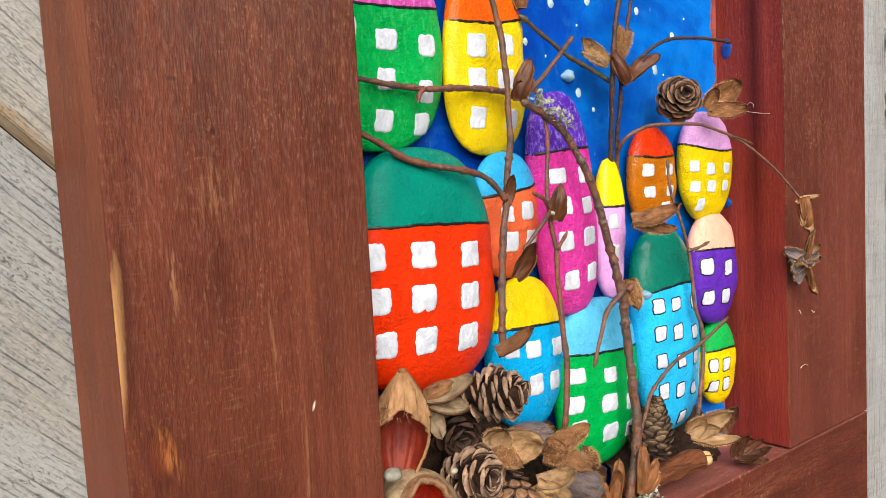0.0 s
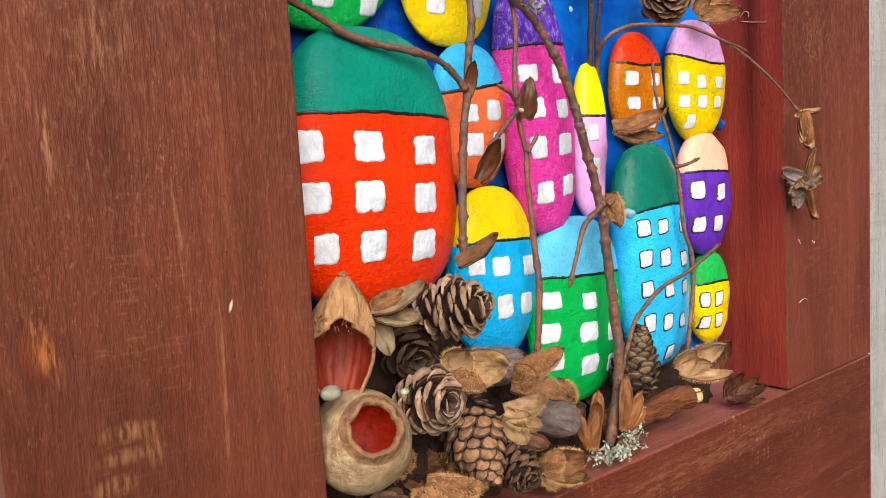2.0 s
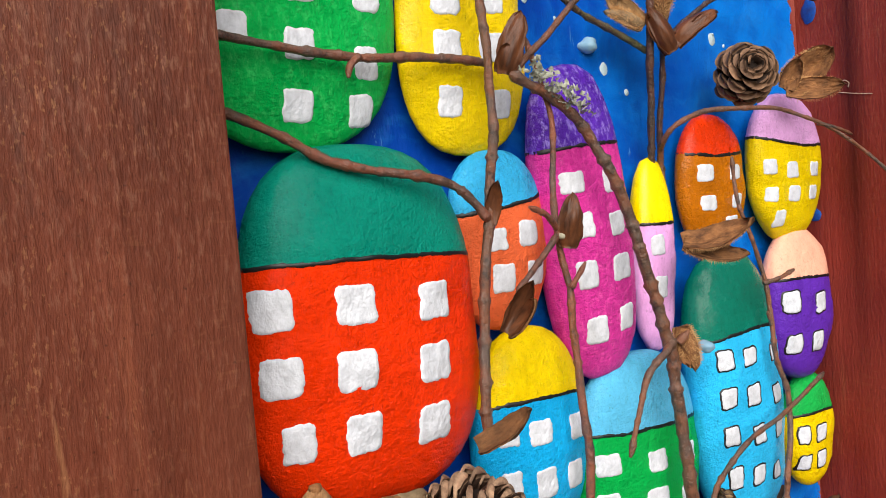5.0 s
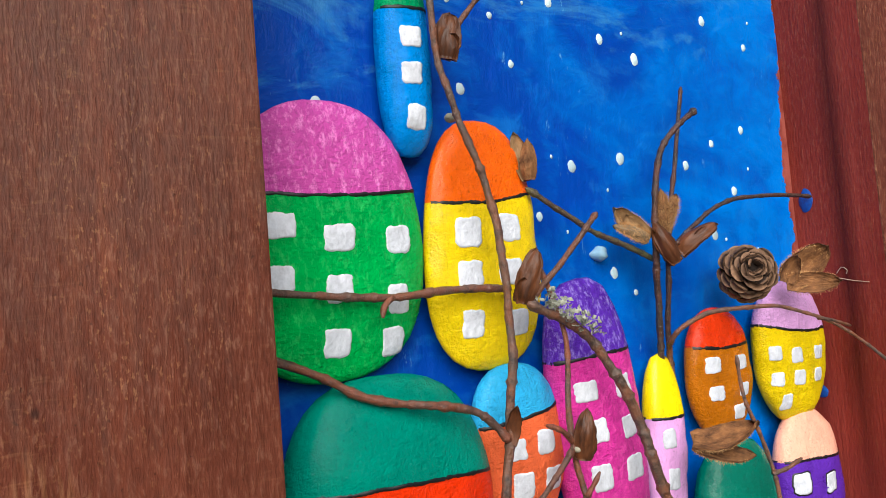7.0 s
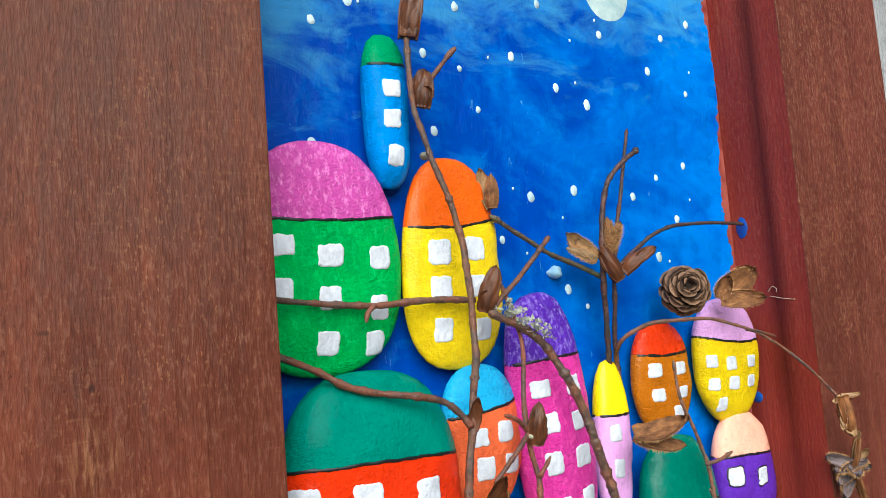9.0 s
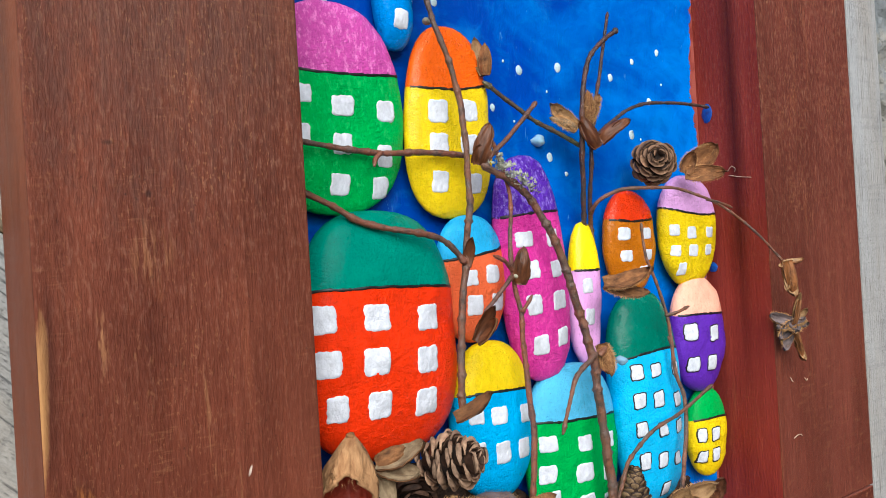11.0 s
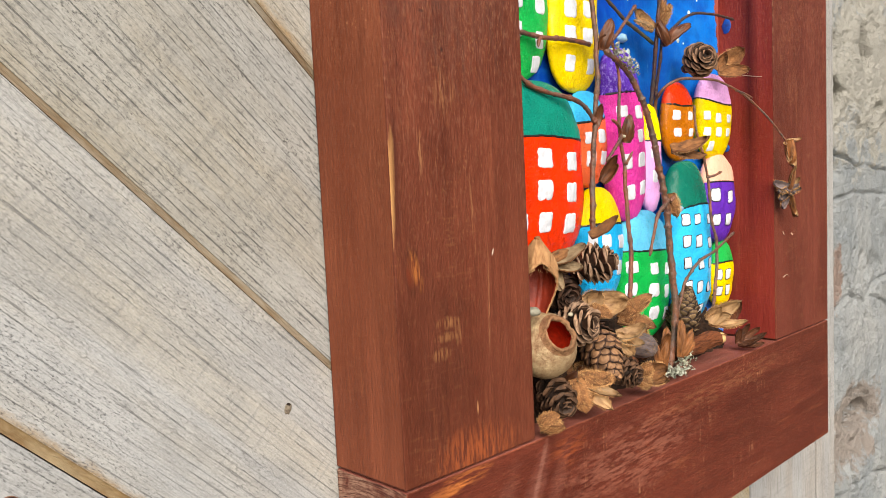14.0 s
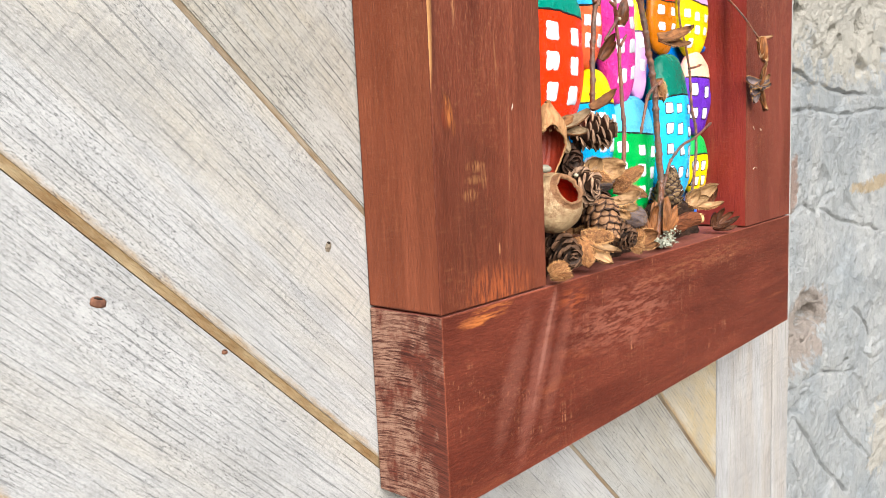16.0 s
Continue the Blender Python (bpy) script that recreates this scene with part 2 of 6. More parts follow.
    if band:
        tc, sep = n.put("ShaderNodeTexCoord"), n.put("ShaderNodeSeparateXYZ")
        n.wire(tc.outputs["Object"], sep.inputs[0])
        off = n.math('ADD', n.math('SUBTRACT', sep.outputs[1], band[0]), n.math('MULTIPLY', n.math('SUBTRACT', grain(0.1, 60, 3, 0.6), 0.5), 0.0025))
        inside = n.ramp(n.math('ABSOLUTE', off), band[1] * 0.7, band[1], (1, 1, 1, 1), (0, 0, 0, 1))
        fade = n.ramp(sep.outputs[2], 0.07, 0.17)
        col = n.mix(n.math('MULTIPLY', n.math('MULTIPLY', inside, fade), 0.8), col, scaled(dark, 0.25))
    n.bump(n.math('ADD', dash, n.math('MULTIPLY', lines, 0.5)), 0.6, 0.0012)
    return n.done(col, n.mix(n.ramp(broad, 0.3, 0.7), (0.42,) * 3 + (1,), (0.58,) * 3 + (1,)), 0.14)


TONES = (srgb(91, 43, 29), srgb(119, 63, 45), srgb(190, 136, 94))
BARE, RUST, AMBER = srgb(190, 136, 94), srgb(176, 92, 50), srgb(206, 148, 96)
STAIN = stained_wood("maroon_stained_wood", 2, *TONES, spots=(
    (0.0008, 0.136, 0.0022, 0.028, -2, 0.85, srgb(196, 146, 92), False), (0.0030, 0.136, 0.0030, 0.036, 0, 0.45, srgb(60, 30, 22), False), (0.0100, 0.098, 0.0070, 0.0120, 10, 0.55, srgb(64, 32, 22), False), (0.0105, 0.097, 0.0042, 0.0085, 14, 0.30, srgb(156, 80, 46), False), (0.0125, 0.0975, 0.0036, 0.0110, 18, 0.52, srgb(198, 122, 62), True), (0.0080, 0.0950, 0.0016, 0.0060, 10, 0.5, srgb(110, 44, 26), False),
    (0.0300, 0.0715, 0.0085, 0.0034, 0, 0.48, AMBER, True), (0.0285, 0.0650, 0.0080, 0.0028, 0, 0.40, AMBER, True), (0.0260, 0.0575, 0.0070, 0.0036, 0, 0.50, AMBER, True), (0.0375, 0.0660, 0.0030, 0.0070, 0, 0.34, AMBER, True), (0.052, 0.024, 0.055, 0.066, 0, 0.32, srgb(68, 33, 24), False), (0.0500, 0.120, 0.0010, 0.022, 3, 0.32, BARE, True), (0.0590, 0.080, 0.0008, 0.030, -2, 0.25, BARE, True), (0.0480, 0.0280, 0.0007, 0.004, 0, 0.7, BARE, False), (0.0180, 0.150, 0.0022, 0.014, 0, 0.40, BARE, True), (0.0630, 0.1010, 0.0006, 0.0022, -18, 0.9, srgb(226, 206, 190), False),
    (0.045, 0.006, 0.036, 0.016, 0, 0.45, RUST, True), (0.0350, 0.175, 0.008, 0.012, 0, 0.25, BARE, True), (0.020, 0.060, 0.030, 0.05, 0, 0.40, srgb(66, 32, 22), False),
    (0.0080, 0.230, 0.010, 0.06, 0, 0.35, srgb(66, 30, 22), False), (0.0345, 0.1950, 0.0012, 0.0015, 0, 0.9, srgb(48, 24, 18), False), (0.0230, 0.2110, 0.0022, 0.0010, 0, 0.8, srgb(56, 28, 20), False),
    (0.040, 0.350, 0.090, 0.170, 0, 0.62, srgb(86, 61, 53), False)))
# left upright's sides: smoother grain, and light from the left put into the tone
STAIN_LIT_SIDE = stained_wood("orange_brown_lit_side", 2, srgb(114, 58, 38), srgb(138, 77, 54), TONES[2], fleck=0.4, fine=0.7)
STAIN_BAND = stained_wood("maroon_stained_wood_streaked", 2, srgb(118, 38, 30), srgb(142, 55, 45), TONES[2], (0.0190, 0.0046), fine=0.4)
STAIN_RIGHT = stained_wood("brown_stained_wood", 2, srgb(96, 44, 33), srgb(116, 59, 47), TONES[2], fleck=0.35)
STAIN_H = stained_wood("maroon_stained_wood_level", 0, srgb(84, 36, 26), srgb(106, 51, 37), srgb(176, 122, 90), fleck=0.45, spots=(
    (0.036, -0.005, 0.024, 0.0060, 8, 0.55, srgb(196, 116, 62), True), (0.030, -0.007, 0.010, 0.0030, 10, 0.4, srgb(206, 124, 62), False),
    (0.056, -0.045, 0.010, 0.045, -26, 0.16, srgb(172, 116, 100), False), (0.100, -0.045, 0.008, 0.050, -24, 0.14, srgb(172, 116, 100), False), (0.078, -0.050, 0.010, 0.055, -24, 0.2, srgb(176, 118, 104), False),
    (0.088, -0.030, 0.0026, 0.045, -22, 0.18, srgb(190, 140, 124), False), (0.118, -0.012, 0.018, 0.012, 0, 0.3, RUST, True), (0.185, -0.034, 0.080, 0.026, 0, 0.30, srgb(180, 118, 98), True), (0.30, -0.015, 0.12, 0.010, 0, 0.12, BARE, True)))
# rail tops: pale dust, plus brightness from above painted into the colour
STAIN_LIT_LEDGE = stained_wood("dusty_toplit_ledge", 0, srgb(122, 66, 56), srgb(150, 90, 78), srgb(190, 150, 134), fleck=0.6, fine=0.6)
STAIN_EDGE = stained_wood("worn_stained_edge", 2, scaled(TONES[0], 0.85), scaled(TONES[1], 0.92), TONES[2], fleck=0.6)
STAIN_EDGE_H = stained_wood("worn_stained_edge_level", 0, scaled(TONES[0], 1.1), scaled(TONES[1], 1.3), srgb(206, 164, 136), fleck=0.95)


def end_grain():
    """Curved saw marks across the cut end, with pale scraped patches."""
    n = Nodes("sawn_end_grain")
    tc, sep, com = n.put("ShaderNodeTexCoord"), n.put("ShaderNodeSeparateXYZ"), n.put("ShaderNodeCombineXYZ")
    n.wire(tc.outputs["Object"], sep.inputs[0])
    dy = n.math('SUBTRACT', sep.outputs[1], 0.025)
    n.wire(n.math('MULTIPLY', sep.outputs[1], 0.06), com.inputs[1])
    n.wire(n.math('ADD', sep.outputs[2], n.math('MULTIPLY', n.math('MULTIPLY', dy, dy), 4.0)), com.inputs[2])
    saw = n.noise(com.outputs[0], 900, 5, 0.78, 0.9)
    blot = n.noise(n.coords((1, 0.7, 0.5)), 95, 5, 0.7)
    scrape = n.ramp(n.math('ADD', blot, n.math('MULTIPLY', n.math('SUBTRACT', sep.outputs[1], 0.022), 5.0)), 0.42, 0.58)
    col = n.mix(n.ramp(saw, 0.35, 0.62), srgb(58, 28, 22), srgb(116, 58, 42))
    pale = n.math('MULTIPLY', scrape, n.ramp(saw, 0.42, 0.56))
    col = n.mix(n.math('MULTIPLY', pale, 0.72), col, srgb(174, 140, 120))
    n.bump(saw, 0.8, 0.0014)
    return n.done(col, 0.8, 0.25)


END_GRAIN = end_grain()


def weathered(name, tone, warm, dark, lined=0.4, stain=False, edge=True, dense=0.10, spacing=96):
    """Grey weathered boards; the grain runs along local x. lined: how black the grain lines have gone."""
    n = Nodes(name)
    wave = n.put("ShaderNodeTexWave", wave_type='BANDS', bands_direction='Z')
    for key, v in (("Scale", spacing), ("Distortion", 6.0), ("Detail", 3.0), ("Detail Scale", 0.7), ("Detail Roughness", 0.6)):
        wave.inputs[key].default_value = v
    n.wire(n.coords((0.03, 1, 1)), wave.inputs["Vector"])
    lines = n.math('ADD', wave.outputs["Fac"], n.math('MULTIPLY', n.math('SUBTRACT', n.noise(n.coords((0.05, 1, 1)), 700, 4, 0.7), 0.5), 0.9))
    hair = n.noise(n.coords((0.035, 1, 1)), 1500, 3, 0.6)
    blotch = n.noise(n.coords((0.5, 1, 1)), 24, 5, 0.65)
    tan = n.noise(n.coords((0.10, 1, 1)), 26, 4, 0.6)
    col = n.mix(n.ramp(tan, 0.42, 0.64), tone, warm)
    if stain:
        tc, sep = n.put("ShaderNodeTexCoord"), n.put("ShaderNodeSeparateXYZ")
        n.wire(tc.outputs["Object"], sep.inputs[0])
        run = n.math('ADD', sep.outputs[0], n.math('MULTIPLY', n.math('SUBTRACT', blotch, 0.5), 0.15))
        col = n.mix(n.ramp(run, 0.28, 0.40), col, srgb(164, 148, 116))
    col = n.mix(n.math('MULTIPLY', n.ramp(blotch, 0.5, 0.66), 0.5), col, scaled(tone, 1.16))
    col = n.mix(n.math('MULTIPLY', n.ramp(blotch, 0.34, 0.50, (1, 1, 1, 1), (0, 0, 0, 1)), 0.5), col, scaled(tone, 0.72))
    col = n.mix(n.math('MULTIPLY', n.ramp(hair, 0.47, 0.64), 0.32), col, scaled(tone, 0.52))
    saw = n.ramp(n.noise(n.coords((1, 1, 0.04), (0, 0.12, 0)), 330, 3, 0.6), 0.54, 0.64)
    col = n.mix(n.math('MULTIPLY', n.math('MULTIPLY', saw, n.ramp(tan, 0.40, 0.56)), 0.32), col, scaled(tone, 0.55))
    if edge:
        # sawn tan arris along the lower edge
        tc, sep = n.put("ShaderNodeTexCoord"), n.put("ShaderNodeSeparateXYZ")
        n.wire(tc.outputs["Object"], sep.inputs[0])
        off = n.math('ADD', sep.outputs[2], n.math('MULTIPLY', n.math('SUBTRACT', n.noise(n.coords((0.25, 1, 1)), 300, 5, 0.7), 0.5), 0.010))
        col = n.mix(n.math('MULTIPLY', n.ramp(n.math('ADD', off, 0.0445), 0.0, 0.0026, (1, 1, 1, 1), (0, 0, 0, 1)), 0.85), col, srgb(142, 118, 84))
    line = n.ramp(lines, dense - 0.14, dense, (1, 1, 1, 1), (0, 0, 0, 1))
    gaps = n.ramp(n.noise(n.coords((0.10, 1, 1)), 300, 5, 0.78), 0.46, 0.56)
    line = n.math('MULTIPLY', line, gaps)
    col = n.mix(n.math('MULTIPLY', line, lined), col, dark)
    grit = n.noise(n.coords((0.6, 1, 1)), 1500, 4, 0.7)
    col = n.mix(n.math('MULTIPLY', n.ramp(grit, 0.50, 0.66), 0.36), col, scaled(tone, 0.5))
    col = n.mix(n.math('MULTIPLY', n.ramp(grit, 0.34, 0.46, (1, 1, 1, 1), (0, 0, 0, 1)), 0.35), col, scaled(tone, 1.25))
    speck = n.ramp(n.noise(n.coords((0.40, 1, 1)), 1500, 4, 0.68), 0.55, 0.66)
    where = n.ramp(n.noise(n.coords((0.4, 1, 1)), 34, 4, 0.65), 0.38, 0.60)
    col = n.mix(n.math('MULTIPLY', n.math('MULTIPLY', speck, where), 0.70), col, dark)
    dot = n.ramp(n.noise(n.coords((0.7, 1, 1)), 420, 3, 0.6), 0.70, 0.76)
    col = n.mix(n.math('MULTIPLY', n.math('MULTIPLY', dot, where), 0.6), col, dark)
    n.bump(n.math('SUBTRACT', n.math('MULTIPLY', hair, 0.7), n.math('ADD', n.math('MULTIPLY', line, 0.7), n.math('MULTIPLY', speck, 0.5))), 0.6, 0.0012)
    return n.done(col, 0.88, 0.2)


GREY_BOARD = weathered("weathered_grey_board", srgb(160, 161, 162), srgb(165, 160, 150), srgb(66, 67, 72), 0.52)
DARK_LINED = weathered("dark_lined_grey_board", srgb(152, 152, 150), srgb(152, 146, 134), srgb(44, 44, 48), 0.70, False, False, 0.14, 92)
TAN_BOARD = weathered("yellowed_board", srgb(160, 160, 158), srgb(160, 154, 142), srgb(62, 58, 54), 0.5, True)
PALE_BOARD = weathered("pale_batten_board", srgb(162, 162, 163), srgb(158, 152, 146), srgb(78, 68, 62), 0.6, False, False)


def plain(name, c, c2, scale=300, rough=0.7, bump=0.4, dist=0.0008, stretch=(1, 1, 1), spec=0.25):
    n = Nodes(name)
    vec = n.coords(stretch)
    col = n.mix(n.ramp(n.noise(vec, scale, 4, 0.65), 0.32, 0.68), c, c2)
    col = n.mix(n.math('MULTIPLY', n.ramp(n.noise(vec, scale * 0.2, 3), 0.4, 0.65), 0.35), col, scaled(c, 0.6))
    info = n.put("ShaderNodeObjectInfo")
    tone = n.ramp(info.outputs["Random"], 0.0, 1.0, (0.72, 0.72, 0.72, 1), (1.22, 1.18, 1.12, 1))
    col = n.mix(1.0, col, tone, 'MULTIPLY')
    n.bump(n.noise(vec, scale * 2.2, 4, 0.65), bump, dist)
    return n.done(col, rough, spec)


TAN_EDGE = plain("tan_board_edge", srgb(118, 92, 60), srgb(150, 134, 106), 190, 0.9, 0.9, 0.003, (0.3, 1, 1))

GREY_EDGE = plain("grey_brown_board_edge", srgb(116, 94, 68), srgb(154, 146, 132), 150, 0.9, 0.9, 0.003, (0.2, 1, 1))


def bark(name, c, grey, dark):
    """Smooth young bark: warm brown with grey skin, dark scars and pale specks."""
    n = Nodes(name)
    vec = n.coords()
    skin = n.ramp(n.noise(vec, 75, 4, 0.65), 0.44, 0.60)
    col = n.mix(skin, c, grey)
    col = n.mix(n.math('MULTIPLY', n.ramp(n.noise(vec, 330, 5, 0.7), 0.34, 0.50, (1, 1, 1, 1), (0, 0, 0, 1)), 0.8), col, dark)
    col = n.mix(n.math('MULTIPLY', n.ramp(n.noise(vec, 620, 4, 0.65), 0.57, 0.66), 0.55), col, scaled(grey, 2.0))
    info = n.put("ShaderNodeObjectInfo")
    tone = n.ramp(info.outputs["Random"], 0.0, 1.0, (0.80, 0.78, 0.76, 1), (1.15, 1.12, 1.10, 1))
    col = n.mix(1.0, col, tone, 'MULTIPLY')
    n.bump(n.noise(vec, 520, 5, 0.7), 0.9, 0.0011)
    return n.done(col, 0.34, 0.55)


BARK = bark("twig_bark", srgb(124, 78, 55), srgb(92, 74, 65), srgb(32, 22, 19))
RED_BARK = bark("red_twig_bark", srgb(120, 68, 48), srgb(86, 64, 57), srgb(32, 21, 19))
DARK_BARK = bark("dark_twig_bark", srgb(84, 52, 41), srgb(58, 49, 46), srgb(26, 19, 17))
GREEN_BARK = bark("algae_twig_bark", srgb(82, 64, 50), srgb(88, 86, 56), srgb(34, 28, 24))
HUSK_OUT = plain("husk_outside", srgb(150, 104, 66), srgb(76, 50, 33), 330, 0.8, 1.0, 0.0012, (1, 1, 0.55))
HUSK_IN = plain("husk_inside", srgb(182, 148, 108), srgb(114, 82, 54), 300, 0.45, 0.7, 0.0010, (1, 1, 0.45))
HUSK_DARK = plain("dark_husk", srgb(106, 63, 38), srgb(46, 27, 19), 360, 0.38, 0.6, 0.0006, (1, 1, 0.25))
HUSK_CORNER = plain("near_black_husk", srgb(112, 70, 48), srgb(56, 35, 26), 360, 0.45, 0.8, 0.0008)
HUSK_GREY = plain("grey_husk", srgb(176, 154, 122), srgb(106, 84, 62), 320, 0.7, 0.7, 0.0010, (1, 1, 0.5))
SCALE = plain("cone_scale", srgb(84, 59, 45), srgb(38, 27, 22), 420, 0.7, 0.6, 0.0006, (1, 1, 0.4))
SCALE_TIP = plain("cone_scale_tip", srgb(168, 138, 114), srgb(92, 68, 54), 420, 0.7, 0.5, 0.0005)
HUSK_GOLD = plain("golden_husk", srgb(156, 102, 60), srgb(78, 48, 30), 420, 0.45, 0.9, 0.0010, (1, 1, 0.3))
HUSK_ASH = plain("ashy_husk", srgb(140, 126, 128), srgb(78, 66, 66), 420, 0.7, 0.9, 0.0010, (1, 1, 0.3))
SILK = plain("silky_hair", srgb(172, 138, 102), srgb(108, 78, 56), 300, 0.5, 0.1)
SCALE_DARK = plain("dark_cone_scale", srgb(66, 48, 38), srgb(34, 25, 21), 420, 0.6, 0.6, 0.0006)
POD_SKIN = plain("pod_skin", srgb(204, 178, 138), srgb(142, 102, 72), 230, 0.5, 0.7, 0.0020)
POD_RIM = plain("pod_rim", srgb(178, 134, 96), srgb(120, 80, 56), 260, 0.7, 0.9, 0.0014)
POD_DEEP = plain("pod_deep_red_inside", srgb(142, 50, 30), srgb(100, 32, 20), 160, 0.5, 0.5, 0.0010)
POD_RED = plain("pod_red_inside", srgb(208, 52, 22), srgb(132, 28, 15), 240, 0.45, 0.5, 0.0010)
POD_FIBRE = plain("pod_fibre", srgb(178, 138, 98), srgb(134, 94, 62), 420, 0.85, 0.9, 0.0012, (1, 1, 0.15))
FUZZ = plain("husk_fuzz", srgb(204, 164, 116), srgb(158, 110, 66), 300, 0.9, 0.1)
CUT_WOOD = plain("cut_wood", srgb(214, 182, 132), srgb(186, 150, 100), 500, 0.7, 0.4)
LICHEN = plain("lichen", srgb(204, 208, 194), srgb(118, 122, 104), 500, 0.9, 0.6, 0.0008)
MILKY = plain("milky_glue", srgb(150, 186, 208), srgb(122, 168, 200), 160, 0.25, 0.3, 0.0006)
GLUE = plain("dried_glue", srgb(164, 160, 144), srgb(132, 128, 112), 160, 0.5, 0.4, 0.001)
STAR = plain("star_white", srgb(208, 224, 230), srgb(176, 206, 222), 260, 0.6, 0.3, 0.0006)
CLOUD = plain("cloud_white", srgb(150, 194, 214), srgb(118, 174, 208), 160, 0.6, 0.3, 0.0006)
MOON = plain("moon_white", srgb(194, 212, 212), srgb(150, 182, 190), 130, 0.6, 0.3, 0.0006)
KNOT_GREY = plain("grey_knot", srgb(128, 120, 108), srgb(80, 72, 64), 900, 0.85, 0.6)
KNOT = plain("knot", srgb(140, 98, 78), srgb(92, 62, 50), 400, 0.8, 0.6)
HOLE = plain("nail_hole", srgb(46, 36, 30), srgb(30, 24, 22), 400, 0.9, 0.3)


def mortar():
    """Trowelled cement over stone; bare brown stone, ochre and crumbly cream patches where it has come away."""
    n = Nodes("mortar_and_stone")
    vec = n.coords()
    tc, sep = n.put("ShaderNodeTexCoord"), n.put("ShaderNodeSeparateXYZ")
    n.wire(tc.outputs["Object"], sep.inputs[0])
    a = n.noise(vec, 9, 5, 0.6, 0.4)
    b = n.noise(vec, 70, 6, 0.68)
    c = n.noise(vec, 420, 4, 0.65)
    col = n.mix(n.ramp(a, 0.35, 0.65), srgb(138, 144, 148), srgb(162, 164, 164))
    col = n.mix(n.math('MULTIPLY', n.ramp(b, 0.52, 0.70), 0.5), col, srgb(106, 107, 106))
    col = n.mix(n.math('MULTIPLY', n.ramp(b, 0.30, 0.44, (1, 1, 1, 1), (0, 0, 0, 1)), 0.4), col, srgb(168, 170, 170))
    wob = n.math('MULTIPLY', n.math('SUBTRACT', n.noise(vec, 34, 6, 0.7), 0.5), 4.2)
    for x, z, rx, rz, tint, amount in ((0.72, -0.165, 0.10, 0.052, srgb(138, 124, 114), 0.75), (1.04, -0.008, 0.13, 0.012, srgb(158, 138, 104), 0.75),
                                       (0.85, 0.24, 0.5, 0.115, srgb(164, 160, 150), 0.8), (1.10, -0.42, 0.07, 0.07, srgb(170, 165, 154), 0.7), (0.66, 0.01, 0.018, 0.04, srgb(136, 106, 90), 0.7)):
        dx, dz = n.math('DIVIDE', n.math('SUBTRACT', sep.outputs[0], x), rx), n.math('DIVIDE', n.math('SUBTRACT', sep.outputs[2], z), rz)
        d = n.math('ADD', n.math('ADD', n.math('MULTIPLY', dx, dx), n.math('MULTIPLY', dz, dz)), wob)
        col = n.mix(n.math('MULTIPLY', n.ramp(d, 0.5, 1.0, (1, 1, 1, 1), (0, 0, 0, 1)), amount), col, tint)
    col = n.mix(n.math('MULTIPLY', n.ramp(c, 0.60, 0.72), 0.35), col, srgb(92, 92, 92))
    n.bump(n.math('ADD', n.math('ADD', b, n.math('MULTIPLY', n.noise(vec, 30, 4, 0.55), 0.5)), n.math('MULTIPLY', c, 0.3)), 1.0, 0.011)
    return n.done(col, 0.92, 0.2)


MORTAR = mortar()


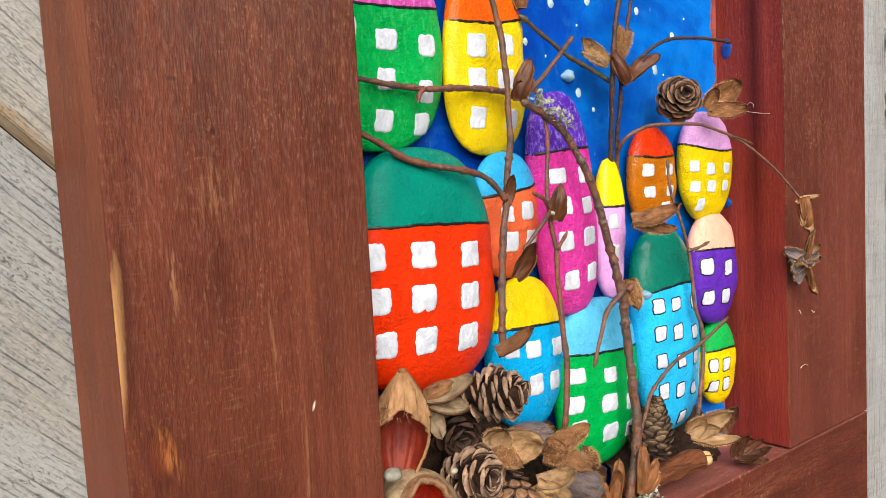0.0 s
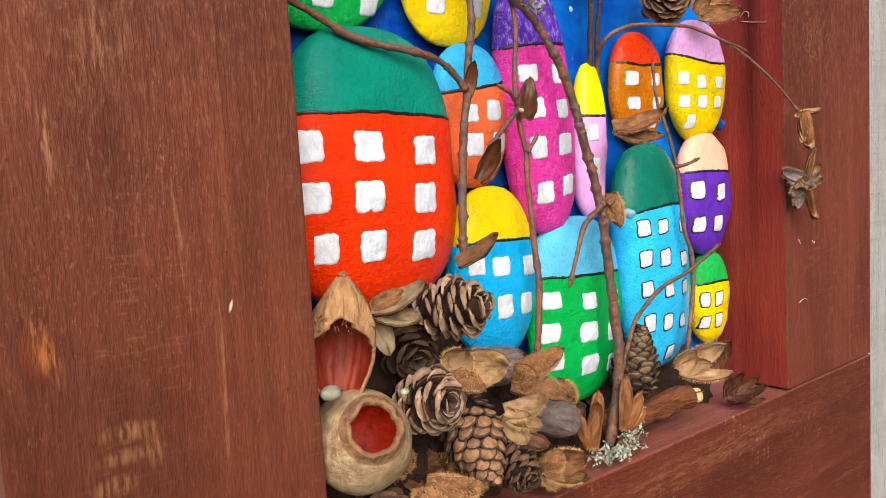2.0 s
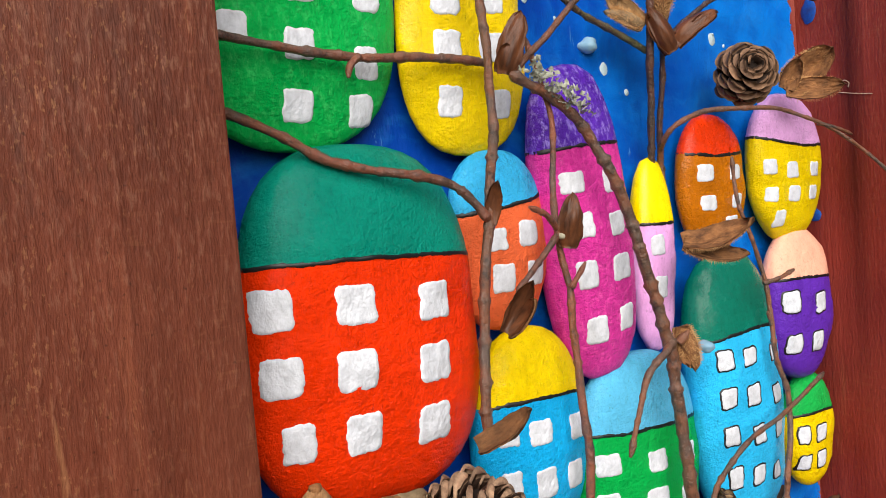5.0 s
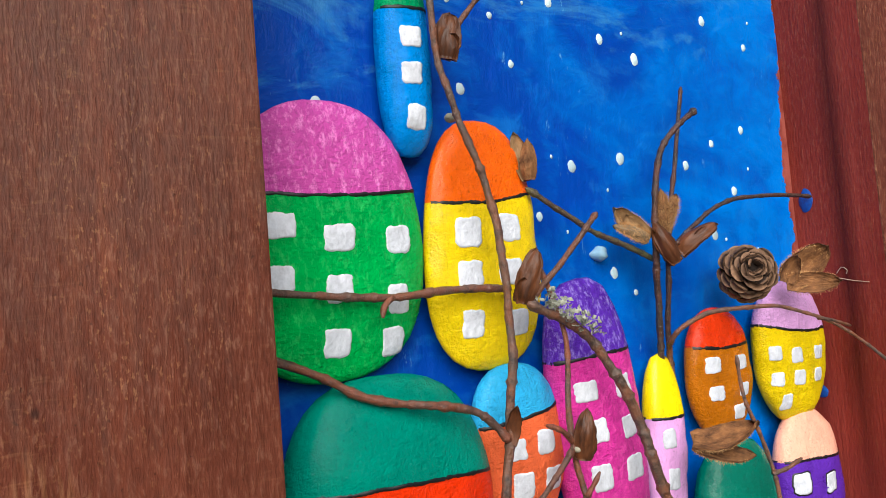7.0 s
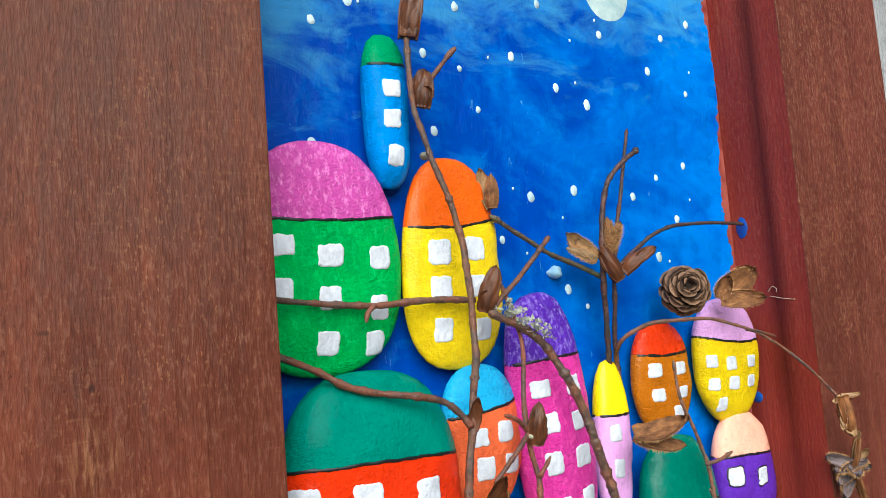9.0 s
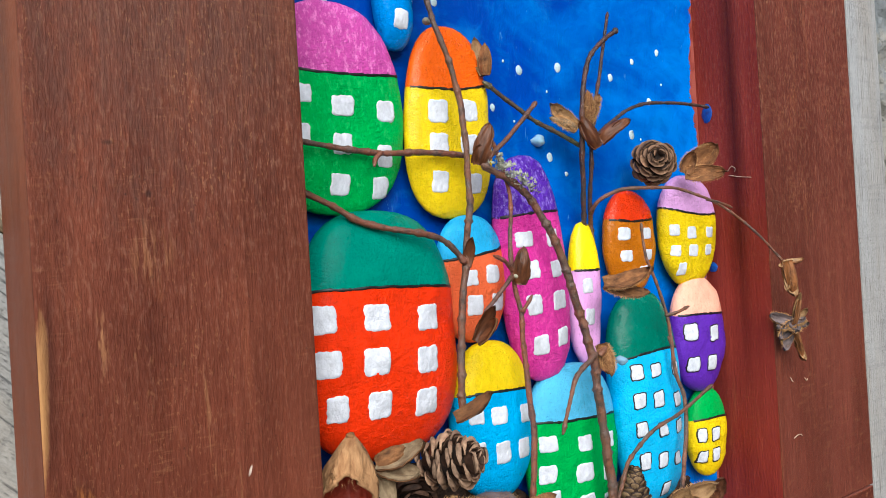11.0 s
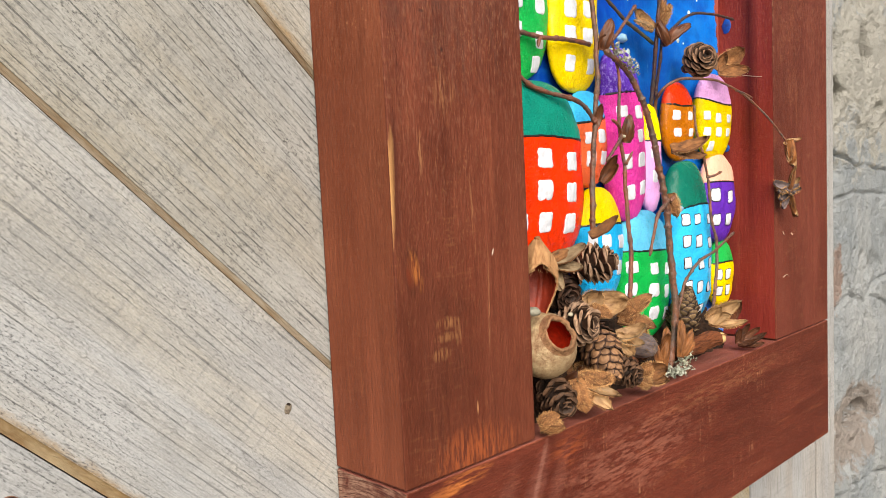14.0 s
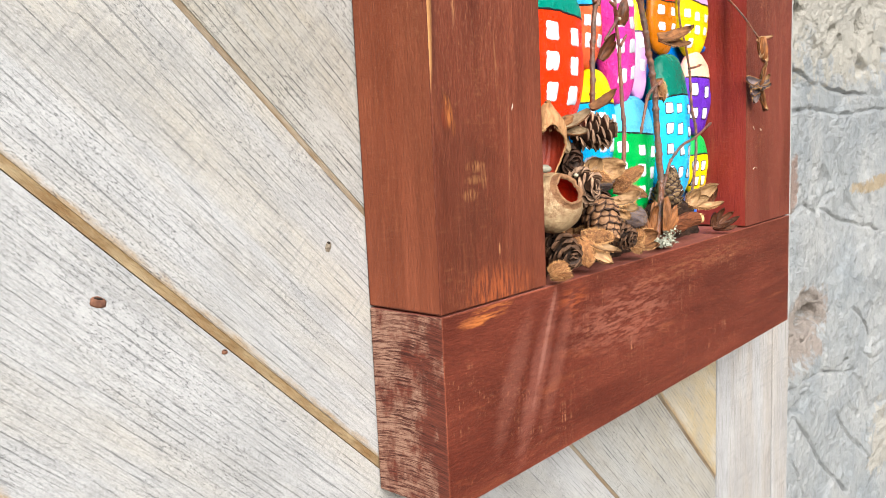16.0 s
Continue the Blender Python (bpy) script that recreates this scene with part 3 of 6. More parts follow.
def night_sky(edge):
    """Brushed blue acrylic sky with paler cloud strokes, maroon past its ragged edge."""
    n = Nodes("painted_night_sky")
    tc = n.put("ShaderNodeTexCoord")
    sep = n.put("ShaderNodeSeparateXYZ")
    n.wire(tc.outputs["Object"], sep.inputs[0])
    x, z = sep.outputs[0], sep.outputs[2]
    vec = n.coords()
    dabs = n.noise(vec, 75, 5, 0.62, 0.5)
    broad = n.noise(n.coords((0.6, 1, 1)), 20, 4, 0.6, 0.8)
    deep, mid, pale = srgb(0, 60, 156), srgb(0, 110, 204), srgb(72, 150, 192)
    # paler towards one side, and a cloud band at the top
    side = n.math('ADD', n.math('MULTIPLY', n.math('SUBTRACT', x, 0.22), 3.6), n.math('MULTIPLY', n.math('SUBTRACT', broad, 0.5), 1.8))
    col = n.mix(n.ramp(side, 0.0, 0.62), deep, mid)
    puff = n.noise(n.coords((0.6, 1, 1.5), (0, 0.25, 0)), 26, 6, 0.68, 0.8)
    cloud = n.math('ADD', n.math('ADD', n.math('MULTIPLY', n.math('SUBTRACT', z, 0.316), 14.0), n.math('MULTIPLY', n.math('SUBTRACT', 0.20, x), 2.6)), n.math('MULTIPLY', n.math('SUBTRACT', puff, 0.5), 3.0))
    col = n.mix(n.math('MULTIPLY', n.ramp(cloud, 0.0, 0.55), 0.60), col, pale)
    col = n.mix(n.math('MULTIPLY', n.ramp(dabs, 0.52, 0.70), 0.30), col, srgb(10, 120, 214))
    col = n.mix(n.math('MULTIPLY', n.ramp(dabs, 0.34, 0.46, (1, 1, 1, 1), (0, 0, 0, 1)), 0.35), col, srgb(0, 58, 150))
    pool = n.noise(n.coords((0.7, 1, 1.2)), 44, 6, 0.66, 0.4)
    col = n.mix(n.math('MULTIPLY', n.ramp(pool, 0.55, 0.66), 0.24), col, srgb(36, 132, 212))
    col = n.mix(n.math('MULTIPLY', n.ramp(pool, 0.34, 0.46, (1, 1, 1, 1), (0, 0, 0, 1)), 0.40), col, srgb(0, 62, 168))
    level = n.noise(n.coords((0.30, 1, 1), (0, 0.15, 0)), 200, 5, 0.68, 0.2)
    upright = n.noise(n.coords((1, 1, 0.35), (0, 0.35, 0)), 180, 5, 0.68, 0.2)
    swatch = n.ramp(n.noise(vec, 30, 4, 0.6, 1.2), 0.44, 0.56)
    brushed = n.mix(swatch, level, upright)
    col = n.mix(n.math('MULTIPLY', n.ramp(brushed, 0.56, 0.72), 0.12), col, srgb(50, 138, 218))
    col = n.mix(n.math('MULTIPLY', n.ramp(brushed, 0.30, 0.44, (1, 1, 1, 1), (0, 0, 0, 1)), 0.14), col, srgb(0, 60, 156))
    zone = n.ramp(n.noise(vec, 38, 3), 0.46, 0.60)
    for turn, seed in ((0.4, 240), (-0.7, 290), (1.3, 210)):
        streak = n.ramp(n.noise(n.coords((1, 1, 0.28), (0, turn, 0)), seed, 4, 0.7, 0.4), 0.68, 0.75)
        col = n.mix(n.math('MULTIPLY', n.math('MULTIPLY', streak, zone), 0.55), col, srgb(120, 184, 222))
    rag = n.math('ADD', n.math('MULTIPLY', n.math('SUBTRACT', n.noise(vec, 44, 6, 0.68), 0.5), 0.030), edge)
    over = n.math('GREATER_THAN', x, rag)
    bare = n.mix(n.ramp(n.noise(n.coords((1, 1, 0.6)), 90, 5, 0.65), 0.38, 0.60), srgb(116, 46, 40), srgb(150, 78, 68))
    col = n.mix(over, col, bare)
    n.bump(n.math('ADD', dabs, brushed), 0.6, 0.0012)
    return n.done(col, 0.45, 0.14)


# ---- the wall: boards, battens, rough stone ----
BOARD_Y = 0.051            # face of the diagonal boards


def clip(poly, a, b, c):
    """Keeps the part of a polygon where a*x + b*z <= c."""
    out = []
    for i, p in enumerate(poly):
        q = poly[(i + 1) % len(poly)]
        dp, dq = a * p[0] + b * p[1] - c, a * q[0] + b * q[1] - c
        if dp <= 0:
            out.append(p)
        if dp * dq < 0:
            t = dp / (dp - dq)
            out.append((p[0] + t * (q[0] - p[0]), p[1] + t * (q[1] - p[1])))
    return out


def slab(bm, poly, y0, y1, mat=0):
    """A prism over a polygon in local x-z from y0 (front) to y1."""
    lo = [bm.verts.new((p[0], y0, p[1])) for p in poly]
    hi = [bm.verts.new((p[0], y1, p[1])) for p in poly]
    fs = [bm.faces.new(lo), bm.faces.new(hi[::-1])]
    for i in range(len(poly)):
        j = (i + 1) % len(poly)
        fs.append(bm.faces.new((lo[j], lo[i], hi[i], hi[j])))
    for f in fs:
        f.material_index = mat
    return fs


def board_panel():
    panel = thing("wall_panel", pose(0, BOARD_Y, 0), "weathered grey board cladding laid diagonally beside a rough stone wall", "wall", kind="structure")
    x0, x1, z0, z1 = -1.15, 0.445, -1.25, 0.95
    r2 = math.sqrt(0.5)
    for k in range(-14, 14):
        lo, hi = -0.089 + 0.1375 * k, -0.089 + 0.1375 * (k + 1)      # x + z between these
        wide = 0.0066 if k == 0 else 0.0048
        rect = [(x0, z0), (x1, z0), (x1, z1), (x0, z1)]
        strips = []
        for a, b, y0, mat in ((lo + wide, hi, 0.0, 0), (lo + 0.0007, lo + wide, 0.0005, 1)):
            poly = clip(clip(rect, 1, 1, b), -1, -1, -a)
            strips.append((poly, y0, mat))
        if len(strips[0][0]) < 3:
            continue
        c = (lo + hi) / 2
        mid = Vector((c / 2, 0, c / 2))
        turn = pose(*mid, 0, 45, 0)            # local x runs down to the right, along the board
        inv = turn.inverted()
        bm = bmesh.new()
        for poly, y0, mat in strips:
            if len(poly) >= 3:
                loc = [inv @ Vector((p[0], 0, p[1])) for p in poly]
                slab(bm, [(p.x, p.z) for p in loc], y0, 0.016, mat)
        bmesh.ops.recalc_face_normals(bm, faces=bm.faces[:])
        lift = n1(k * 3.1, 0.2, 0.7, 1.0) * 0.0008
        part("board", bm, [DARK_LINED if k == 1 else TAN_BOARD if k == 2 else GREY_BOARD, TAN_EDGE if k == 0 else GREY_EDGE], panel, smooth=False, m=Matrix.Translation((0, lift, 0)) @ turn)
    for a, b, y, low in ((0.448, 0.594, -0.001, 1.1), (0.5965, 0.645, -0.002, 1.1)):
        bm = box_bm(-1.1, low, y, 0.016, -(b - a) / 2, (b - a) / 2, 0.0012)
        part("batten", bm, PALE_BOARD, panel, smooth=False, m=pose((a + b) / 2, 0, -0.15, 0, 90, 0))
    bm = box_bm(x0, 0.645, 0.0165, 0.03, z0, z1)
    part("sheathing", bm, HOLE, panel, smooth=False)
    # a knot, a sunken nail and a small bark pocket
    for (x, z), (w, h), mat in (((-0.025, 0.0355), (0.0022, 0.0032), KNOT_GREY), ((-0.142, 0.029), (0.0036, 0.0024), KNOT), ((-0.088, -0.0035), (0.0015, 0.0012), KNOT)):
        bm = bmesh.new()
        bmesh.ops.create_uvsphere(bm, u_segments=14, v_segments=8, radius=1)
        for v in bm.verts:
            wob = 1 + 0.25 * n1(v.co.x, v.co.z, x * 90, 2.0)
            v.co = Vector((v.co.x * w * wob, v.co.y * 0.0009, v.co.z * h * wob))
        k = part("knot", bm, mat, panel, m=pose(x, 0.0004, z, 0, 20, 0))
        bm = bmesh.new()
        bmesh.ops.create_uvsphere(bm, u_segments=10, v_segments=6, radius=1)
        for v in bm.verts:
            v.co = Vector((v.co.x * w * 0.55 - w * 0.1, v.co.y * 0.0006 - 0.0004, v.co.z * h * 0.22 + h * 0.62))
        part("nail_hole", bm, HOLE, k)
    return panel


def rough_wall():
    """Stones smeared over with trowelled mortar: smooth swathes, thin curved furrows, crumbly patches."""
    xs = [0.640 + 0.40 * (i / 170) ** 1.2 for i in range(171)] + [1.06 + 0.035 * i for i in range(15)]
    zs = [-1.1 + 0.03 * i for i in range(20)] + [-0.50 + 0.0021 * j for j in range(429)] + [0.402 + 0.03 * i for i in range(20)]
    gx, gz = np.meshgrid(np.array(xs), np.array(zs), indexing="ij")
    furrow = np.zeros_like(gx)
    jx = 0.003 * np.sin(gz * 31) + 0.0012 * np.sin(gz * 143 + gx * 60)
    jz = 0.003 * np.sin(gx * 23) + 0.0010 * np.sin(gx * 91 + gz * 70)
    for wide, deep, pts in ((0.0050, 0.0060, ((0.63, 0.100), (0.81, 0.096), (1.06, 0.097))), (0.0045, 0.0035, ((0.893, 0.102), (0.865, 0.066), (0.843, 0.03))),
                            (0.006, 0.006, ((0.79, -0.022), (0.93, -0.057), (1.09, -0.096))), (0.005, 0.004, ((0.905, -0.082), (0.925, -0.149))),
                            (0.007, 0.006, ((0.92, -0.175), (1.007, -0.223), (1.08, -0.284))), (0.006, 0.005, ((0.955, -0.245), (1.113, -0.32))),
                            (0.006, 0.006, ((0.655, -0.225), (0.813, -0.244), (0.951, -0.275))), (0.007, 0.008, ((0.665, -0.255), (0.748, -0.324), (0.908, -0.445))),
                            (0.007, 0.006, ((0.86, -0.31), (0.995, -0.414), (1.105, -0.5))), (0.005, 0.004, ((0.66, -0.30), (0.72, -0.37), (0.80, -0.46))),
                            (0.006, 0.008, ((0.645, -0.02), (0.70, -0.01), (0.77, -0.034), (0.85, -0.003))), (0.005, 0.010, ((0.66, 0.148), (0.74, 0.128), (0.90, 0.124), (0.97, 0.120)))):
        for (xa, za), (xb, zb) in zip(pts, pts[1:]):
            dx, dz = xb - xa, zb - za
            t = np.clip(((gx + jx - xa) * dx + (gz + jz - za) * dz) / (dx * dx + dz * dz), 0, 1)
            dist = np.hypot(gx + jx - xa - t * dx, gz + jz - za - t * dz)
            groove = np.maximum(0, 1 - dist / (0.55 * wide))
            furrow = np.where(np.abs(groove * deep) > np.abs(furrow), groove * deep, furrow)
    crumble = np.zeros_like(gx)
    for x, z, rx, rz in ((0.85, 0.25, 0.6, 0.12), (0.74, 0.002, 0.10, 0.035), (0.72, -0.165, 0.10, 0.055), (1.10, -0.42, 0.08, 0.07), (0.80, -0.262, 0.14, 0.018), (0.67, -0.40, 0.03, 0.06)):
        d = ((gx - x) / rx) ** 2 + ((gz - z) / rz) ** 2
        crumble = np.maximum(crumble, np.clip(1.35 - d, 0, 1))
    bm = bmesh.new()
    grid = []
    for i, x in enumerate(xs):
        col = []
        for j, z in enumerate(zs):
            swipe = 2.2 * (n1(x * 0.8 + 0.25 * z, 41, z * 1.4, 7) + 0.06 * n1(x, 42, z, 50))
            shelf = math.floor(swipe) + min(1.0, max(0.0, (swipe - math.floor(swipe) - 0.80) * 5.0)) ** 1.5
            r = max(float(crumble[i, j]), 0.5 * n1(x, 31, z, 9) - 0.08)
            y = 0.052 - 0.0040 * shelf - 0.008 * n1(x, 2, z, 4) - 0.0030 * n1(x, 3, z, 13) - 0.0012 * n1(x, 4, z, 50) - 0.0005 * n1(x, 9, z, 150) + float(furrow[i, j]) * (0.9 + 0.9 * n1(x, 21, z, 20))
            if r > 0.02:
                k = n1(x, 12, z, 34)
                crack = max(0.0, 0.07 - abs(n1(x, 17, z, 17) + 0.3 * n1(x, 18, z, 60))) / 0.07
                y += 0.011 * max(0.0, 1 - ((x - 0.715) / 0.085) ** 2 - ((z + 0.165) / 0.048) ** 2) ** 0.5 if abs(z + 0.165) < 0.048 and abs(x - 0.715) < 0.085 and ((x - 0.715) / 0.085) ** 2 + ((z + 0.165) / 0.048) ** 2 < 1 else 0.0
                y += r * (-0.003 * k - 0.0022 * abs(n1(x, 13, z, 80)) - 0.0016 * n1(x, 14, z, 210) + 0.16 * max(0.0, n1(x, 15, z, 22) - 0.24) + 0.008 * crack * max(0.0, n1(x, 19, z, 9) + 0.2) + 0.002)
            hem = min(1.0, max(0.0, (x - 0.644) / 0.012))
            y = 0.0525 + (y - 0.0525) * hem
            col.append(bm.verts.new((x, y, z)))
        grid.append(col)
    for i in range(len(xs) - 1):
        for j in range(len(zs) - 1):
            bm.faces.new((grid[i][j], grid[i + 1][j], grid[i + 1][j + 1], grid[i][j + 1]))
    return single("wall_stone", bm, MORTAR, pose(0, 0, 0), "rough stone wall smeared with grey mortar", "wall", kind="structure")


panel = board_panel()
rough_wall()
GROUND = plain("ground_gravel", srgb(112, 108, 100), srgb(88, 84, 78), 40, 0.95, 0.6, 0.01)
bm = bmesh.new()
bmesh.ops.create_grid(bm, x_segments=60, y_segments=60, size=60)
for v in bm.verts:
    v.co.z += 0.02 * n1(v.co.x, v.co.y, 0, 0.7)
single("ground", bm, GROUND, pose(0, -20, -1.35), "grey gravel ground in front of the wall", "ground", kind="structure")
single("wall_back", box_bm(-6, 6, 0.13, 0.4, -1.5, 1.6), MORTAR, pose(0, 0, 0), "plain grey mortar wall behind the boards", "wall", kind="structure", smooth=False)

# ---- the shadow-box frame ----
IN_L, IN_R, OUT_R = 0.090, 0.386, 0.492
TOP, DEEP, BACK = 0.52, 0.0505, 0.043
frame_thing = thing("shadow_box_frame", pose(0, 0, 0), "deep maroon-stained wooden shadow box frame hung on grey boards", "picture frame")


def beam(name, x0, x1, z0, z1, mats, label, end=False):
    """A planed length of timber with slightly wavy, worn edges."""
    bm = box_bm(x0, x1, 0, DEEP, z0, z1, 0.0008, 2)
    for f in bm.faces:
        if end and abs(f.normal.x) > 0.9:
            f.material_index = 1
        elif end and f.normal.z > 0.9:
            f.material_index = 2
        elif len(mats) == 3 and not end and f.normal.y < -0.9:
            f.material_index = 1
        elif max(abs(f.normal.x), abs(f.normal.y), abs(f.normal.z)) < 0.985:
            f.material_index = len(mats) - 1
    return part(name, bm, mats, frame_thing, label, smooth=False)


beam("stile", 0, IN_L, 0.0011, TOP, [STAIN_LIT_SIDE, STAIN, STAIN_EDGE], "maroon-stained upright with pale worn flecks")
beam("stile", IN_R, OUT_R, 0.0011, TOP, [STAIN_BAND, STAIN_RIGHT, STAIN_EDGE], "maroon-stained upright with thin scratches")
beam("rail", 0, OUT_R, -0.1005, 0, [STAIN_H, END_GRAIN, STAIN_LIT_LEDGE, STAIN_EDGE_H], "maroon-stained bottom rail with sawn end grain", True)
beam("rail", 0, OUT_R, TOP + 0.0006, TOP + 0.1, [STAIN_H, END_GRAIN, STAIN_LIT_LEDGE, STAIN_EDGE_H], "", True)
SKY = night_sky(IN_R - 0.0030)
backing = part("backing_board", box_bm(IN_L - 0.01, IN_R - 0.0005, BACK, BACK + 0.005, 0.0005, TOP - 0.0005), SKY, frame_thing, "board painted as a brushed blue starry sky", smooth=False)


def dab(w, h, seed, n=14):
    """A raised dab of paint."""
    bm = bmesh.new()
    top = bm.verts.new((0, -0.0004, 0))
    rings = []
    for k, y in ((0.8, -0.0004), (1.0, 0.0001)):
        ring = []
        for i in range(n):
            a = 2 * math.pi * i / n
            r = k * (1 + (0.22 if w < 0.01 else 0.05) * n1(math.cos(a), math.sin(a), seed, 1.3))
            ring.append(bm.verts.new((w * r * math.cos(a), y, h * r * math.sin(a))))
        rings.append(ring)
    for i in range(n):
        j = (i + 1) % n
        bm.faces.new((top, rings[0][j], rings[0][i]))
        bm.faces.new((rings[0][i], rings[0][j], rings[1][j], rings[1][i]))
    bmesh.ops.recalc_face_normals(bm, faces=bm.faces[:])
    return bm


def star_field():
    near = [(0.120, 0.363, 2.4), (0.151, 0.347, 2.4), (0.133, 0.335, 1.8), (0.188, 0.328, 1.9), (0.208, 0.353, 2.0), (0.208, 0.323, 1.3),
            (0.240, 0.333, 2.0), (0.217, 0.304, 1.4), (0.191, 0.292, 2.0), (0.260, 0.378, 2.2), (0.260, 0.363, 1.8), (0.268, 0.320, 1.9),
            (0.289, 0.313, 2.3), (0.303, 0.353, 1.9), (0.339, 0.337, 2.1), (0.353, 0.358, 1.8)]
    low = [(0.377, 0.370, 2.0), (0.370, 0.327, 1.5), (0.245, 0.263, 2.2), (0.274, 0.267, 2.3), (0.225, 0.242, 1.6), (0.130, 0.282, 2.2),
           (0.337, 0.276, 1.5), (0.317, 0.265, 1.9), (0.361, 0.284, 1.7), (0.351, 0.253, 2.0), (0.264, 0.217, 2.1), (0.333, 0.232, 2.3), (0.276, 0.208, 1.2), (0.104, 0.163, 2.0)]
    # shift from the plane that these were taken on to the board's face
    for i, (x, z, r) in enumerate(near + low):
        x -= (x - 0.003) * 0.0345
        z -= (z - 0.22) * 0.0345
        part("star", dab(r * 0.001, r * 0.00125, i * 1.7), STAR, backing, m=pose(x, BACK, z, 0, 20 * n1(i, 0, 0, 1.3), 0))
    rng = random.Random(5)
    for i in range(26):
        x, z = rng.uniform(0.15, 0.375), rng.uniform(0.2, 0.41)
        part("star", dab(0.0006, 0.0009, i * 2.3, 8), STAR, backing, m=pose(x, BACK, z))
    part("moon", dab(0.0172, 0.0186, 3.3, 40), MOON, backing, "round pale moon painted on the sky", m=pose(0.3005, BACK, 0.3745, 0, 10, 0))
    part("cloud_stroke", dab(0.012, 0.0034, 7.7, 20), CLOUD, backing, m=pose(0.156, BACK, 0.366))


star_field()
BLUE_SMEAR = plain("blue_paint", srgb(16, 84, 176), srgb(40, 56, 120), 300, 0.45, 0.4)
for y, z, w, h in ((0.0365, 0.2465, 0.0036, 0.0060), (0.0390, 0.1515, 0.0036, 0.0030), (0.0380, 0.0960, 0.0030, 0.0016)):
    part("paint_smear", dab(w, h, 5.1 + z * 90, 18), BLUE_SMEAR, backing, m=pose(IN_R - 0.0003, y, z, 0, 0, -90))


# ---- painted pebbles ----
POW = 2.2


class Pebble:
    """A flattish beach pebble: outline a rounded oval in x-z, bulging to the front."""

    def __init__(self, hw, hh, d, n, egg, seed):
        self.hw, self.hh, self.d, self.n, self.egg, self.seed = hw, hh, d, n, egg, seed

    def rim(self, a):
        c, s = abs(math.cos(a)) / self.hw, abs(math.sin(a)) / self.hh
        r = (c ** self.n + s ** self.n) ** (-1 / self.n)
        return r * (1 + 0.03 * n1(math.cos(a), math.sin(a), self.seed, 1.1))

    def rough(self, u, v):
        return 0.0011 * n1(u, v, self.seed, 70) + 0.0005 * n1(u, v, self.seed + 9, 190)

    def front(self, u, v, lift=0.0):
        uu = u / (1 - self.egg * v / self.hh)
        r = math.hypot(uu, v) / self.rim(math.atan2(v, uu))
        r = min(r, 0.995)
        return Vector((u, -self.d * (1 - r ** POW) ** (1 / POW) - self.rough(u, v) - lift, v))

    def reach(self, v, side):
        """How far the outline goes sideways at height v."""
        u = 0.0
        while True:
            uu = (u + side * 0.0004) / (1 - self.egg * v / self.hh)
            if math.hypot(uu, v) / self.rim(math.atan2(v, uu)) > 0.985:
                return u
            u += side * 0.0004

    def body(self):
        bm = bmesh.new()
        na, nt = 56, 26
        front = bm.verts.new(self.front(0, 0))
        rings = []
        for j in range(1, nt):
            t = math.pi * j / nt
            r, y = abs(math.sin(t)) ** (2 / POW), -math.copysign(abs(math.cos(t)) ** (2 / POW), math.cos(t))
            ring = []
            for i in range(na):
                a = 2 * math.pi * i / na
                rr = r * self.rim(a)
                v = rr * math.sin(a)
                u = rr * math.cos(a) * (1 - self.egg * v / self.hh)
                ring.append(bm.verts.new((u, y * self.d - self.rough(u, v) * (1 if j <= nt / 2 else 0.3), v)))
            rings.append(ring)
        back = bm.verts.new((0, self.d, 0))
        for i in range(na):
            k = (i + 1) % na
            bm.faces.new((front, rings[0][k], rings[0][i]))
            bm.faces.new((back, rings[-1][i], rings[-1][k]))
            for a, b in zip(rings, rings[1:]):
                bm.faces.new((a[i], a[k], b[k], b[i]))
        bmesh.ops.recalc_face_normals(bm, faces=bm.faces[:])
        return bm

    def patch(self, u, v, w, h, seed, lift=0.00028, grow=0.0, tilt=0.0):
        """A thick dab of paint, roughly square, lying on the front."""
        bm = bmesh.new()
        na = 48
        mid = bm.verts.new(self.front(u, v, lift))
        rings = []
        for k, up in ((0.45, lift), (0.8, lift), (0.96, lift * 0.8), (1.0, -0.0003)):
            ring = []
            for i in range(na):
                a = 2 * math.pi * i / na
                q = (abs(math.cos(a)) ** 7 + abs(math.sin(a)) ** 7) ** (-1 / 7)
                q *= 1 + 0.12 * n1(math.cos(a) * 1.4, math.sin(a) * 1.4, seed, 1.0) + 0.07 * n1(math.cos(a), math.sin(a), seed + 5, 3.6) + 0.05 * n1(math.cos(a), math.sin(a), seed + 7, 9)
                du = k * q * (w / 2 + grow) * math.cos(a)
                dv = k * q * (h / 2 + grow) * math.sin(a)
                ring.append(bm.verts.new(self.front(u + du + tilt * dv, v + dv, up)))
            rings.append(ring)
        for i in range(na):
            j = (i + 1) % na
            bm.faces.new((mid, rings[0][j], rings[0][i]))
            for a, b in zip(rings, rings[1:]):
                bm.faces.new((a[i], a[j], b[j], b[i]))
        bmesh.ops.recalc_face_normals(bm, faces=bm.faces[:])
        return bm

